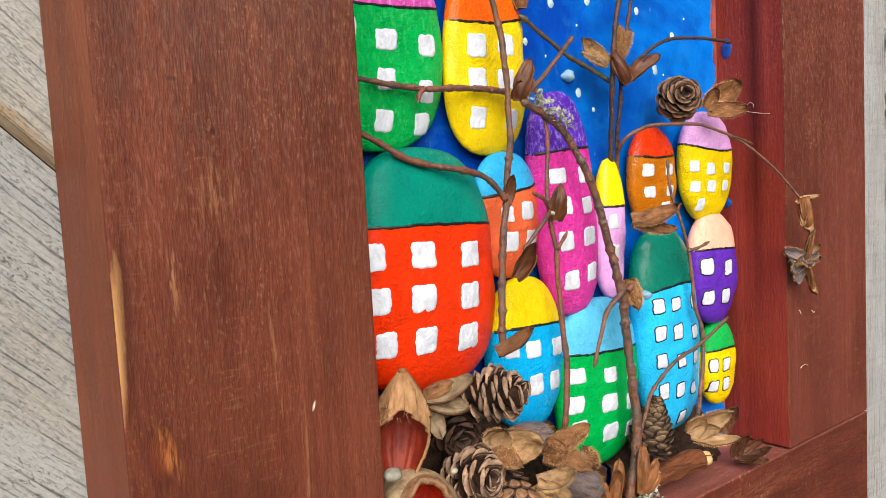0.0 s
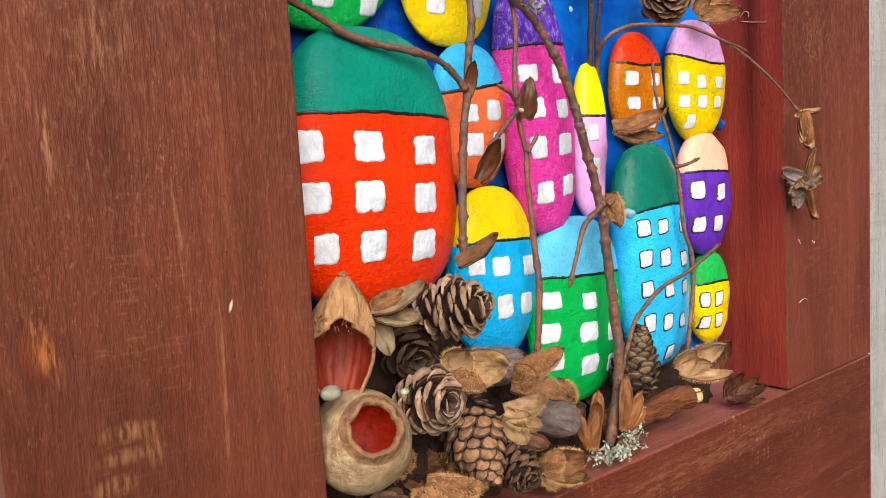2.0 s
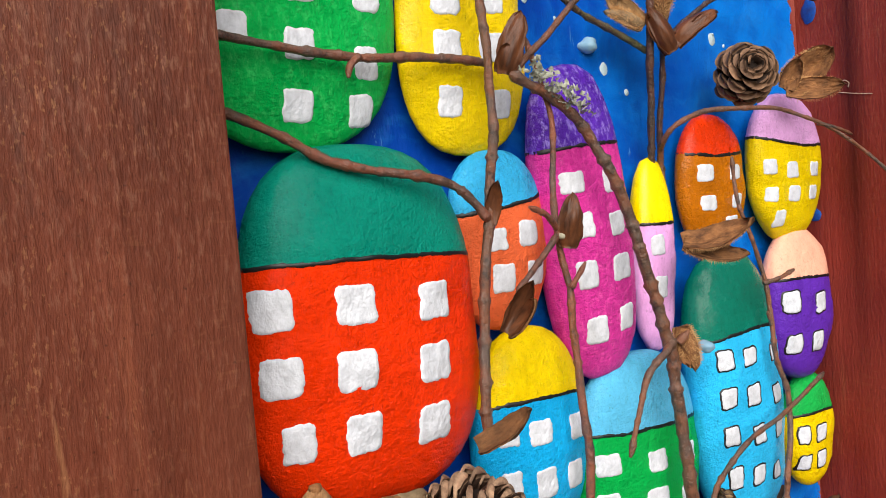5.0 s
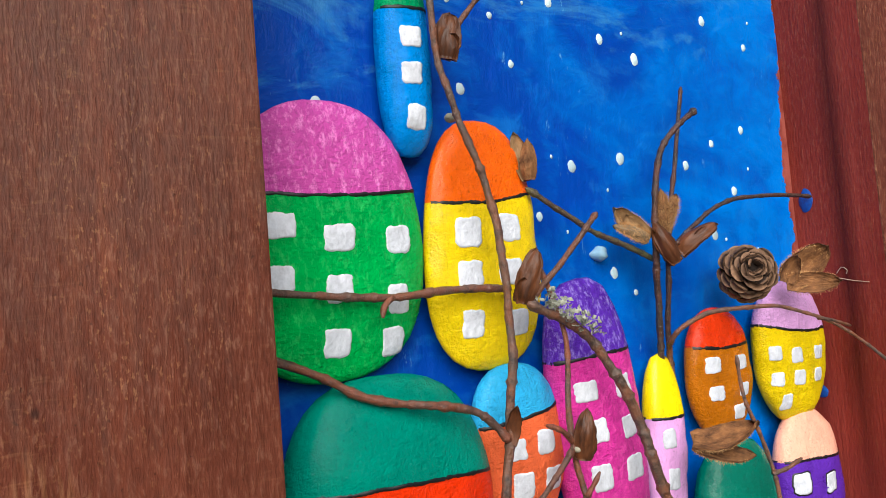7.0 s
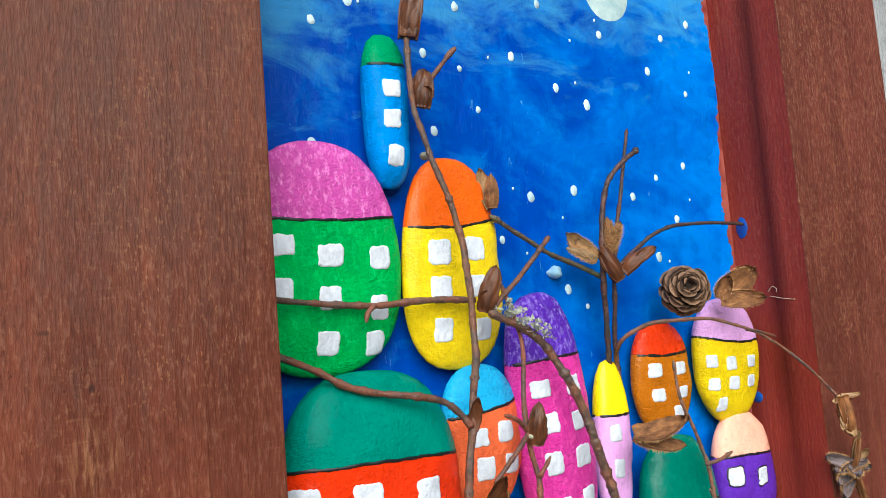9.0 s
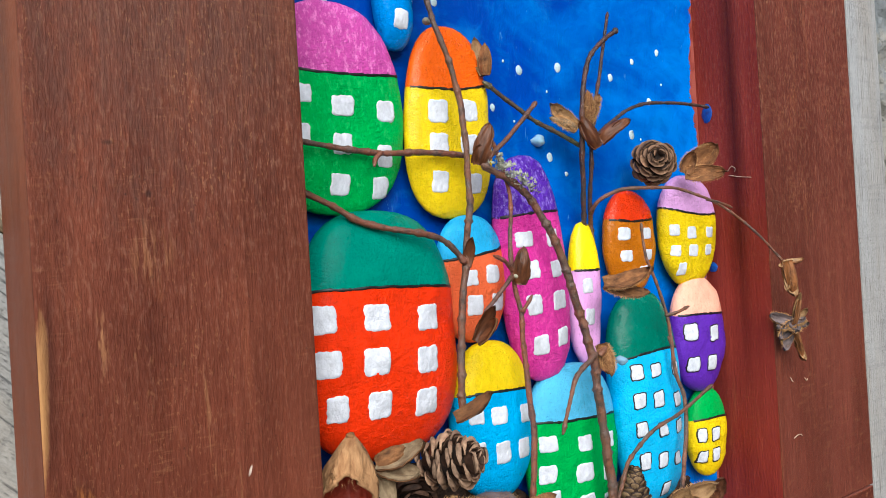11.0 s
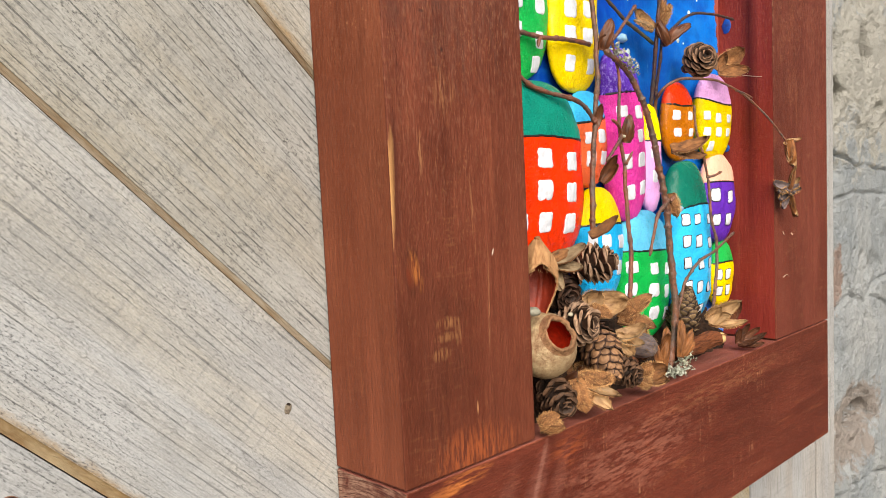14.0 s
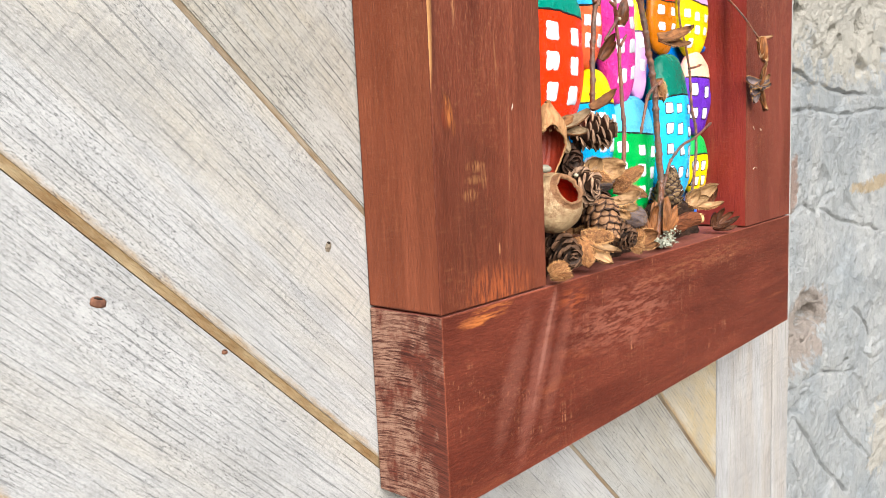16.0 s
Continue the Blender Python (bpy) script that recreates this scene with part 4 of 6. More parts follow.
    def ribbon(self, line, seed):
        """The brushed black line under the roof."""
        bm = bmesh.new()
        at = lambda u: line[0] * u * u + line[1] * u + line[2]
        a, b = self.reach(at(-self.hw * 0.8), -1), self.reach(at(self.hw * 0.8), 1)
        last = None
        n = 130
        for i in range(n + 1):
            u = a + (b - a) * i / n
            half = 0.00060 * (1 + 0.5 * n1(u, 0, seed, 420) + 0.5 * n1(u, 0, seed + 3, 1100))
            v = at(u) + 0.0005 * n1(u, 3, seed, 150)
            row = [bm.verts.new(self.front(u, v + s * half, lift)) for s, lift in ((-1, 0.00005), (-0.7, 0.00025), (0.7, 0.00025), (1, 0.00005))]
            if last:
                for k in range(3):
                    bm.faces.new((last[k], row[k], row[k + 1], last[k + 1]))
            last = row
        # carry the line round the flanks
        for side, u0 in ((-1, a), (1, b)):
            last = None
            v = at(u0)
            for r in (0.985, 0.998, 0.985, 0.95, 0.90, 0.82):
                y = self.d * (1 - r ** POW) ** (1 / POW) * (-1 if last is None else 1)
                row = [bm.verts.new((u0 / 0.985 * r + side * 0.0003, y, v + k)) for k in (-0.0006, 0.0006)]
                if last:
                    bm.faces.new((last[0], row[0], row[1], last[1]))
                last = row
        bmesh.ops.recalc_face_normals(bm, faces=bm.faces[:])
        return bm


def painted_stone(label, place, size, colours, line, windows, inked=False, gloss=0.36, chalk=0.25, relief=1.0):
    """place: x, z, tilt. size: half width, half height, front y, squareness, egg. line and windows in millimetres on the stone's face."""
    x, z, tilt = place
    hw, hh, yf, n, egg = size
    d = (BACK - yf) / 2
    p = Pebble(hw, hh, d, n, egg, x * 100)
    root = thing("painted_stone", pose(x, yf + d, z + 0.0006, 0, tilt, 0), label, "painted stone", "house stones")
    us, vs = [a / 1000 for a, _ in line], [b / 1000 for _, b in line]
    fit = np.polyfit(us, vs, 2)
    fit[0] = max(-4.0, min(4.0, float(fit[0])))
    fit[2] = vs[1] - fit[0] * us[1] ** 2 - fit[1] * us[1]
    co = [float(c) for c in fit]
    part("body", p.body(), stone_paint("paint", vivid(srgb(*colours[0])), vivid(srgb(*colours[1])), co, gloss, chalk, relief), root)
    part("roof_line", p.ribbon(co, x * 50), INK, root)
    for i, (u, v, w, h) in enumerate(windows):
        u, v, w, h = u / 1000, v / 1000, w / 1000, h / 1000
        win = part("window", p.patch(u, v, w, h, i * 2.1 + x * 70), WHITE, root)
        if inked:
            part("outline", p.patch(u, v, w, h, i * 2.1 + x * 70, 0.00014, 0.0006), INK, win)
    return root


painted_stone("large pebble painted green with a pink roof", (0.1228, 0.2333, 0), (0.0355, 0.0455, 0.030, 2.3, 0.04), ((208, 88, 172), (16, 170, 78)),
              ((-20.5, 14.3), (2.6, 13.6), (32.7, 15.8)),
              ((-17.4, 4.4, 9.7, 7.9), (1.9, 0.2, 11.0, 9.0), (23.6, -0.9, 9.5, 9.6), (-18.2, -11.7, 8.3, 7.8), (0.6, -15.8, 9.4, 9.0), (21.8, -20.3, 8.6, 9.6), (-0.6, -32.5, 9.4, 9.0), (19.7, -33.9, 8.5, 9.4)), chalk=0.7)
painted_stone("slim upright pebble painted blue with a green roof", (0.156, 0.293, 0), (0.0099, 0.0325, 0.028, 3.0, 0), ((20, 146, 92), (6, 136, 220)),
              ((-8.7, 18.2), (-2.9, 17.9), (8.5, 18.8)), ((-0.4, 7.8, 8.0, 7.6), (-0.8, -4.8, 8.0, 7.6), (-0.1, -19.7, 7.7, 8.6)))
painted_stone("egg-shaped pebble painted yellow with an orange roof", (0.1839, 0.2300, 1), (0.0246, 0.0452, 0.030, 2.6, 0.10), ((246, 104, 0), (240, 206, 0)),
              ((-22.4, 15.0), (-9.3, 14.3), (15.7, 17.5)), ((-9.8, 3.9, 10.6, 10.8), (8.0, 5.6, 10.4, 9.8), (-9.9, -10.6, 10.0, 9.6), (7.6, -10.3, 10.4, 9.2), (-9.2, -27.9, 9.0, 9.6), (10.8, -28.5, 8.6, 9.4)), gloss=0.34)
painted_stone("largest pebble painted red with a teal roof", (0.1350, 0.1372, 0), (0.0380, 0.052, 0.0150, 2.9, 0.05), ((0, 130, 112), (232, 60, 0)),
              ((-34.7, 20.4), (-11.3, 20.5), (35.0, 18.0)), ((-30.6, 9.3, 9.9, 11.4), (-8.8, 8.6, 11.9, 10.9), (16.7, 6.2, 11.2, 10.9), (-29.9, -8.2, 10.6, 11.3), (-10.0, -9.0, 12.0, 11.5), (15.6, -11.5, 11.8, 11.7), (-26.9, -26.3, 9.0, 10.9), (-8.9, -27.0, 10.8, 11.4), (14.4, -29.2, 11.5, 11.4)))
painted_stone("pebble painted salmon with a sky-blue roof", (0.1912, 0.157, 0), (0.0198, 0.0300, 0.027, 2.4, 0), ((66, 174, 228), (236, 110, 70)),
              ((-16.8, 9.4), (-5.9, 10.3), (11.9, 13.2)), ((-6.1, 0.7, 7.2, 7.3), (6.5, 1.7, 8.4, 8.8), (-4.3, -12.0, 8.6, 9.6), (9.6, -11.8, 8.6, 8.6)))
painted_stone("tall leaning pebble painted magenta with a purple roof", (0.2275, 0.1595, -5), (0.0205, 0.0560, 0.022, 2.9, 0), ((90, 48, 170), (214, 64, 156)),
              ((-18.9, 27.0), (-9.1, 27.4), (14.7, 26.8)), ((-10.6, 15.5, 9.2, 7.7), (7.5, 14.0, 8.4, 8.6), (-8.6, 0.5, 8.1, 9.0), (7.3, -1.3, 9.0, 8.3), (-9.6, -16.4, 8.8, 9.6), (7.3, -16.8, 9.0, 9.4), (-7.3, -36.5, 8.5, 10.2), (7.7, -35.2, 8.2, 9.0)), chalk=0.75)
painted_stone("narrow pointed pebble painted pale pink with a glossy yellow roof", (0.268, 0.1445, 2), (0.0104, 0.0380, 0.030, 2.6, 0.06), ((246, 212, 8), (226, 166, 222)),
              ((-9.7, 12.1), (-5.1, 11.6), (5.6, 12.0)), ((-3.4, 3.5, 6.4, 7.6), (-2.3, -12.5, 6.2, 8.6)), gloss=0.25, relief=0.35)
painted_stone("pebble painted ochre brown with a bright red roof", (0.3055, 0.1695, 0), (0.0201, 0.0285, 0.029, 2.3, 0), ((228, 64, 20), (188, 108, 18)),
              ((-17.0, 13.5), (-8.4, 11.8), (18.3, 13.5)), ((-10.1, 4.7, 8.6, 6.8), (7.7, 4.3, 8.0, 6.4), (-9.1, -7.5, 8.2, 6.4), (8.0, -7.5, 6.3, 6.0), (4.2, -16.7, 8.6, 6.8)), gloss=0.3)
painted_stone("wedge-shaped pebble painted yellow with a lilac roof", (0.356, 0.174, 3), (0.0250, 0.033, 0.026, 2.3, -0.1), ((222, 168, 222), (232, 200, 6)),
              ((-22.4, 12.6), (-12.6, 10.6), (19.0, 10.6)), ((-19.0, -0.2, 6.3, 6.6), (-6.5, -1.4, 7.4, 7.0), (11.0, -0.9, 7.6, 6.5), (-17.6, -12.0, 6.4, 6.6), (-4.4, -11.9, 7.4, 7.0), (9.6, -11.2, 6.8, 6.5), (-12.3, -22.5, 6.0, 7.4)))
painted_stone("pebble painted violet with a peach roof and black-edged windows", (0.359, 0.1135, 0), (0.0227, 0.0345, 0.024, 2.2, 0), ((246, 176, 152), (94, 50, 166)),
              ((-21.0, 11.8), (-7.3, 11.6), (13.8, 10.7)), ((-15.4, 2.0, 8.6, 9.6), (3.5, -0.2, 8.2, 8.8), (-13.4, -16.8, 8.6, 8.6), (1.2, -17.5, 8.2, 9.0)), True, relief=0.6)
painted_stone("tall sky-blue pebble with a dark teal roof and many windows", (0.3055, 0.0825, -4), (0.0262, 0.0588, 0.018, 3.0, 0.0), ((0, 112, 94), (58, 182, 238)),
              ((-21.9, 26.7), (-15.7, 27.7), (11.9, 27.4)),
              ((-16.4, 19.3, 6.6, 7.6), (-3.3, 18.0, 7.2, 6.8), (12.6, 16.0, 5.4, 6.8), (-16.4, 4.0, 6.8, 8.0), (-3.6, 2.3, 7.4, 8.8), (11.6, -1.0, 6.2, 7.4), (-16.8, -11.4, 6.3, 7.8), (-2.9, -14.0, 6.8, 7.2), (11.4, -15.9, 5.6, 7.0), (-16.0, -29.2, 6.1, 9.0), (-3.9, -30.9, 6.6, 8.0), (8.5, -33.1, 5.4, 7.0), (-0.7, -48.2, 6.6, 7.2)), True, gloss=0.30, relief=0.7)
painted_stone("pebble painted azure blue with a yellow roof", (0.1965, 0.090, 0), (0.0240, 0.0375, 0.022, 2.3, 0), ((240, 206, 6), (44, 174, 238)),
              ((-16.6, 14.5), (-7.7, 14.7), (14.7, 13.6)), ((-15.5, 5.7, 7.0, 8.4), (-3.6, 4.0, 9.2, 8.4), (13.7, 2.3, 9.0, 8.8), (-15.0, -11.3, 7.0, 9.0), (-2.2, -13.5, 9.0, 10.2), (12.0, -14.2, 8.4, 9.2)))
painted_stone("broad pebble painted green with a light-blue roof", (0.2485, 0.0655, 0), (0.0310, 0.0445, 0.022, 2.6, 0), ((100, 190, 232), (18, 168, 76)),
              ((-27.2, 18.8), (-11.1, 17.9), (24.8, 15.8)), ((-23.2, 8.4, 9.0, 8.0), (-1.0, 5.2, 9.6, 7.7), (17.8, 3.4, 8.4, 8.2), (-24.0, -6.3, 8.6, 9.2), (-2.3, -9.2, 11.4, 9.6), (15.5, -12.0, 8.4, 9.0), (-22.0, -19.4, 8.6, 9.6), (-1.2, -25.0, 11.4, 9.8), (16.0, -27.4, 8.4, 9.0)))
painted_stone("small pebble painted yellow with a green roof and black-edged windows", (0.364, 0.0535, 0), (0.0166, 0.0265, 0.027, 2.2, 0), ((34, 168, 76), (246, 208, 6)),
              ((-15.9, 8.6), (-10.4, 9.4), (3.0, 9.8)), ((-11.6, 0.4, 5.4, 8.0), (-1.3, -0.1, 6.4, 7.8), (-11.0, -12.4, 5.2, 7.2), (-0.9, -12.4, 7.0, 7.8)), True)


# ---- twigs ----
def spline(points, n):
    """Catmull-Rom through the points."""
    p = [Vector(q) for q in points]
    p = [p[0] * 2 - p[1]] + p + [p[-1] * 2 - p[-2]]
    out = []
    for i in range(1, len(p) - 2):
        a, b, c, d = p[i - 1:i + 3]
        for k in range(n):
            t = k / n
            out.append(0.5 * (2 * b + (c - a) * t + (2 * a - 5 * b + 4 * c - d) * t * t + (3 * b - a - 3 * c + d) * t ** 3))
    out.append(p[-2])
    return out


def tube(points, r0, r1, seed=0.0, n=14, sides=9, knots=True):
    """A twig: tapered, slightly crooked, with swollen nodes."""
    pts = spline(points, n)
    bm = bmesh.new()
    up = Vector((0.3, -0.8, 0.5))
    rings = []
    run = 0.0
    for i, p in enumerate(pts):
        d = (pts[min(i + 1, len(pts) - 1)] - pts[max(i - 1, 0)]).normalized()
        if i:
            run += (p - pts[i - 1]).length
        a = d.cross(up).normalized()
        b = d.cross(a)
        t = i / (len(pts) - 1)
        r = r0 + (r1 - r0) * t
        if knots:
            r *= 0.87
            ph = (run / 0.0110 + seed + 0.7 * n1(run, seed, 7, 60)) % 1.0
            r *= 1 + 0.30 * max(0.0, 1 - abs(ph - 0.5) * 9) * (1 + 0.9 * n1(run, seed, 11, 60)) + 0.10 * (ph - 0.5) + 0.16 * n1(run, seed, 5, 420) + 0.12 * n1(run, seed, 9, 130)
            tip = t if r0 <= r1 else 1 - t
            near = tip * (pts[-1] - pts[0]).length
            if near < 0.0045:
                r *= 0.30 + 1.0 * math.sin(math.pi * min(1.0, near / 0.0045 * 0.72 + 0.05)) ** 0.8
        p = p + Vector((n1(run, seed, 1, 70), n1(run, seed, 2, 70), n1(run, seed, 3, 70))) * r * 0.45
        rings.append([bm.verts.new(p + (a * math.cos(w) + b * math.sin(w)) * r * (1 + 0.12 * n1(math.cos(w), math.sin(w), run * 260 + seed, 1.2))) for w in [2 * math.pi * k / sides for k in range(sides)]])
    for q, s in zip(rings, rings[1:]):
        for k in range(sides):
            j = (k + 1) % sides
            bm.faces.new((q[k], q[j], s[j], s[k]))
    bm.faces.new(rings[0][::-1])
    bm.faces.new(rings[-1])
    bmesh.ops.recalc_face_normals(bm, faces=bm.faces[:])
    return bm


def twig(label, mat, main, r0, r1, spurs=()):
    root = thing("twig", Matrix.Translation(main[-1]), label, "twig", "dry twigs")
    back = Matrix.Translation(-Vector(main[-1]))
    part("stem", tube(main, r0, r1, main[0][0] * 40), mat, root, m=back)
    for pts, a, b in spurs:
        part("spur", tube(pts, a, b, pts[0][0] * 70), mat, root, m=back)
    return root


twig("long thin brown twig climbing past the yellow and salmon stones", BARK,
     [(0.1603, 0.0225, 0.326), (0.160, 0.021, 0.296), (0.165, 0.019, 0.273), (0.171, 0.018, 0.257), (0.1755, 0.017, 0.239), (0.1765, 0.015, 0.216), (0.177, 0.015, 0.203), (0.175, 0.014, 0.186), (0.172, 0.014, 0.168), (0.168, 0.013, 0.147), (0.166, 0.013, 0.130), (0.164, 0.012, 0.114), (0.1645, 0.012, 0.103)], 0.0013, 0.0020,
     [([(0.1635, 0.022, 0.297), (0.172, 0.021, 0.307), (0.182, 0.019, 0.3185)], 0.0013, 0.0011)])
twig("thin reddish twig lying level across the green stone", RED_BARK,
     [(0.0905, 0.0250, 0.2195), (0.102, 0.0255, 0.2176), (0.1224, 0.0262, 0.2152), (0.1395, 0.0262, 0.2142), (0.160, 0.0265, 0.2150), (0.175, 0.0265, 0.2148), (0.187, 0.0265, 0.2138)], 0.0013, 0.0017,
     [([(0.139, 0.0255, 0.2142), (0.136, 0.0245, 0.2118), (0.1345, 0.024, 0.2080)], 0.0014, 0.0008)])
twig("curved brown twig sloping over the teal roof", RED_BARK,
     [(0.0905, 0.025, 0.2010), (0.103, 0.0245, 0.1965), (0.1142, 0.0225, 0.1908), (0.124, 0.0205, 0.1850), (0.135, 0.0175, 0.1820), (0.1475, 0.0145, 0.1796), (0.159, 0.0135, 0.1763), (0.1655, 0.013, 0.1712), (0.171, 0.013, 0.165)], 0.0016, 0.0015)
twig("stout brown twig rising from the ledge past the magenta stone", BARK,
     [(0.184, 0.014, 0.209), (0.198, 0.013, 0.202), (0.209, 0.013, 0.195), (0.2155, 0.012, 0.186), (0.222, 0.011, 0.175), (0.2295, 0.011, 0.160), (0.2345, 0.011, 0.144), (0.241, 0.011, 0.127), (0.245, 0.011, 0.112), (0.2475, 0.011, 0.093), (0.251, 0.011, 0.064), (0.252, 0.010, 0.041), (0.247, 0.010, 0.022), (0.242, 0.010, 0.006)], 0.0018, 0.0029,
     [([(0.187, 0.015, 0.2100), (0.2000, 0.0155, 0.2200), (0.2125, 0.0155, 0.2312), (0.2205, 0.015, 0.239)], 0.0013, 0.0011),
      ([(0.246, 0.010, 0.117), (0.240, 0.008, 0.115), (0.230, 0.008, 0.108), (0.2235, 0.008, 0.096), (0.218, 0.008, 0.083)], 0.0018, 0.0009),
      ([(0.248, 0.010, 0.116), (0.2515, 0.008, 0.120)], 0.0016, 0.0009)])
twig("slender red-brown twig in front of the magenta stone", RED_BARK,
     [(0.193, 0.016, 0.220), (0.201, 0.016, 0.197), (0.199, 0.015, 0.170), (0.200, 0.015, 0.154), (0.203, 0.015, 0.141), (0.203, 0.0145, 0.130), (0.2035, 0.014, 0.110), (0.205, 0.013, 0.084), (0.202, 0.013, 0.060), (0.200, 0.012, 0.046)], 0.0010, 0.0018,
     [([(0.199, 0.014, 0.160), (0.193, 0.012, 0.165), (0.186, 0.012, 0.168)], 0.0013, 0.0009),
      ([(0.200, 0.014, 0.160), (0.192, 0.011, 0.155), (0.185, 0.011, 0.149), (0.178, 0.011, 0.143)], 0.0013, 0.0010),
      ([(0.203, 0.014, 0.141), (0.208, 0.012, 0.149)], 0.0012, 0.0007)])
twig("greenish crooked twig glued across the painted sky", GREEN_BARK,
     [(0.2008, 0.030, 0.2502), (0.218, 0.030, 0.2408), (0.235, 0.030, 0.2325), (0.253, 0.030, 0.2262), (0.2632, 0.029, 0.2215)], 0.0012, 0.0014)
twig("upright forked twig standing before the painted sky", DARK_BARK,
     [(0.285, 0.018, 0.2820), (0.274, 0.0185, 0.275), (0.2645, 0.019, 0.2665), (0.261, 0.020, 0.258), (0.259, 0.021, 0.246), (0.260, 0.024, 0.225), (0.2685, 0.034, 0.1855), (0.272, 0.038, 0.170)], 0.0013, 0.0016,
     [([(0.292, 0.030, 0.295), (0.281, 0.027, 0.266), (0.268, 0.024, 0.228), (0.2735, 0.034, 0.1845), (0.279, 0.038, 0.165)], 0.0009, 0.0014),
      ([(0.266, 0.022, 0.224), (0.282, 0.021, 0.235), (0.304, 0.021, 0.244), (0.333, 0.020, 0.2465), (0.364, 0.020, 0.246)], 0.0011, 0.0010)])
twig("arched twig bending over the brown and yellow stones", BARK,
     [(0.382, -0.012, 0.152), (0.367, -0.004, 0.171), (0.349, 0.004, 0.1865), (0.332, 0.008, 0.1935), (0.316, 0.012, 0.198), (0.300, 0.016, 0.1985), (0.284, 0.020, 0.198), (0.271, 0.022, 0.194), (0.269, 0.028, 0.188), (0.2735, 0.034, 0.182), (0.279, 0.037, 0.157)], 0.0007, 0.0015,
     [([(0.338, 0.007, 0.191), (0.3475, 0.004, 0.1885), (0.356, 0.003, 0.186)], 0.0010, 0.0006)])
twig("thin dark twig with small buds beside the violet stone", BARK,
     [(0.290, 0.014, 0.180), (0.292, 0.014, 0.163), (0.297, 0.013, 0.150), (0.305, 0.013, 0.131), (0.308, 0.013, 0.115), (0.309, 0.013, 0.101), (0.3155, 0.012, 0.080), (0.311, 0.012, 0.049), (0.309, 0.013, 0.034)], 0.0008, 0.0014,
     [([(0.304, 0.013, 0.130), (0.312, 0.011, 0.131), (0.322, 0.011, 0.1335)], 0.0011, 0.0008),
      ([(0.308, 0.013, 0.113), (0.304, 0.012, 0.119)], 0.0009, 0.0006)])
twig("grey twig slanting across the sky-blue stone", BARK,
     [(0.336, 0.009, 0.089), (0.309, 0.009, 0.079), (0.283, 0.009, 0.0725), (0.265, 0.009, 0.062), (0.257, 0.0095, 0.049), (0.252, 0.010, 0.036)], 0.0010, 0.0013)


# ---- husks, cones, pods ----
TOWARD = Vector((-0.55, -0.80, 0.15))


def valve_bm(length, width, cup, seed, thick=0.0016, point=0.7):
    """One woody lobe of a husk: base at the origin, tip along z, hollow side towards -y."""
    bm = bmesh.new()
    nu, nv = 12, 16
    sides = []
    for s in (0, 1):
        grid = []
        for j in range(nv + 1):
            t = j / nv
            w = width * 0.5 * (math.sin(math.pi * min(1.0, 0.18 + t * 0.82)) ** point + 0.02)
            row = []
            for i in range(nu + 1):
                a = (i / nu - 0.5) * 2
                x = a * w * (1 + 0.16 * n1(t, a, seed, 3) + 0.10 * n1(t, a, seed + 8, 11))
                y = cup * (1 - a * a) * w - 0.32 * length * (t - 0.4) ** 2 * (1 if cup > 0 else -1)
                y += 0.09 * width * n1(a, t, seed, 2.6) + 0.045 * width * n1(a * 1.6, t * 0.6, seed + 4, 6) + 0.03 * width * n1(a * 2.4, t * 0.5, seed + 6, 9)
                y += (thick * (1 - 0.55 * t) * (1 - 0.5 * a * a) if s else 0)
                z = length * t * (1 + 0.06 * n1(a, seed, 2, 2.2) + 0.05 * n1(a * 4, seed, t, 2.0))
                row.append(bm.verts.new((x, y, z)))
            grid.append(row)
        sides.append(grid)
        for j in range(nv):
            for i in range(nu):
                f = (grid[j][i], grid[j][i + 1], grid[j + 1][i + 1], grid[j + 1][i])
                face = bm.faces.new(f if s == 0 else f[::-1])
                face.material_index = s
    a, b = sides
    edge = [(j, 0) for j in range(nv)] + [(nv, i) for i in range(nu)] + [(j, nu) for j in range(nv, 0, -1)] + [(0, i) for i in range(nu, 0, -1)]
    for k, (j, i) in enumerate(edge):
        j2, i2 = edge[(k + 1) % len(edge)]
        bm.faces.new((a[j][i], b[j][i], b[j2][i2], a[j2][i2])).material_index = 1
    return bm


def fuzz_bm(length, width, cup, seed, count=760):
    """Stiff curved hairs on the outside and edge of a lobe."""
    rng = random.Random(int(seed * 100) + 3)
    bm = bmesh.new()
    out = 1 if cup > 0 else -1
    for _ in range(count):
        t = rng.uniform(0.0, 0.9)
        w = width * 0.5 * (math.sin(math.pi * min(1.0, 0.18 + t * 0.82)) ** 0.7)
        a = rng.uniform(-1, 1) if rng.random() < 0.55 else rng.choice((-1, 1)) * rng.uniform(0.85, 1.05)
        p = Vector((a * w, cup * (1 - a * a) * w - 0.32 * length * (t - 0.4) ** 2 * out + (0.0006 if cup > 0 else -0.0004), length * t))
        d = Vector((a * rng.uniform(0.3, 1.2) + rng.uniform(-0.5, 0.5), out * rng.uniform(0.1, 0.9), rng.uniform(-0.3, 0.9))).normalized() * rng.uniform(0.0007, 0.0022)
        s = d.cross(Vector((0.2, 1, 0.1))).normalized() * 0.00005
        k = p + d * 0.6 + Vector((rng.uniform(-1, 1), rng.uniform(-1, 1), rng.uniform(-1, 1))) * 0.0003
        v = [bm.verts.new(q) for q in (p - s, p + s, k + s * 0.7, k - s * 0.7, p + d)]
        bm.faces.new(v[:4])
        bm.faces.new((v[3], v[2], v[4]))
    return bm


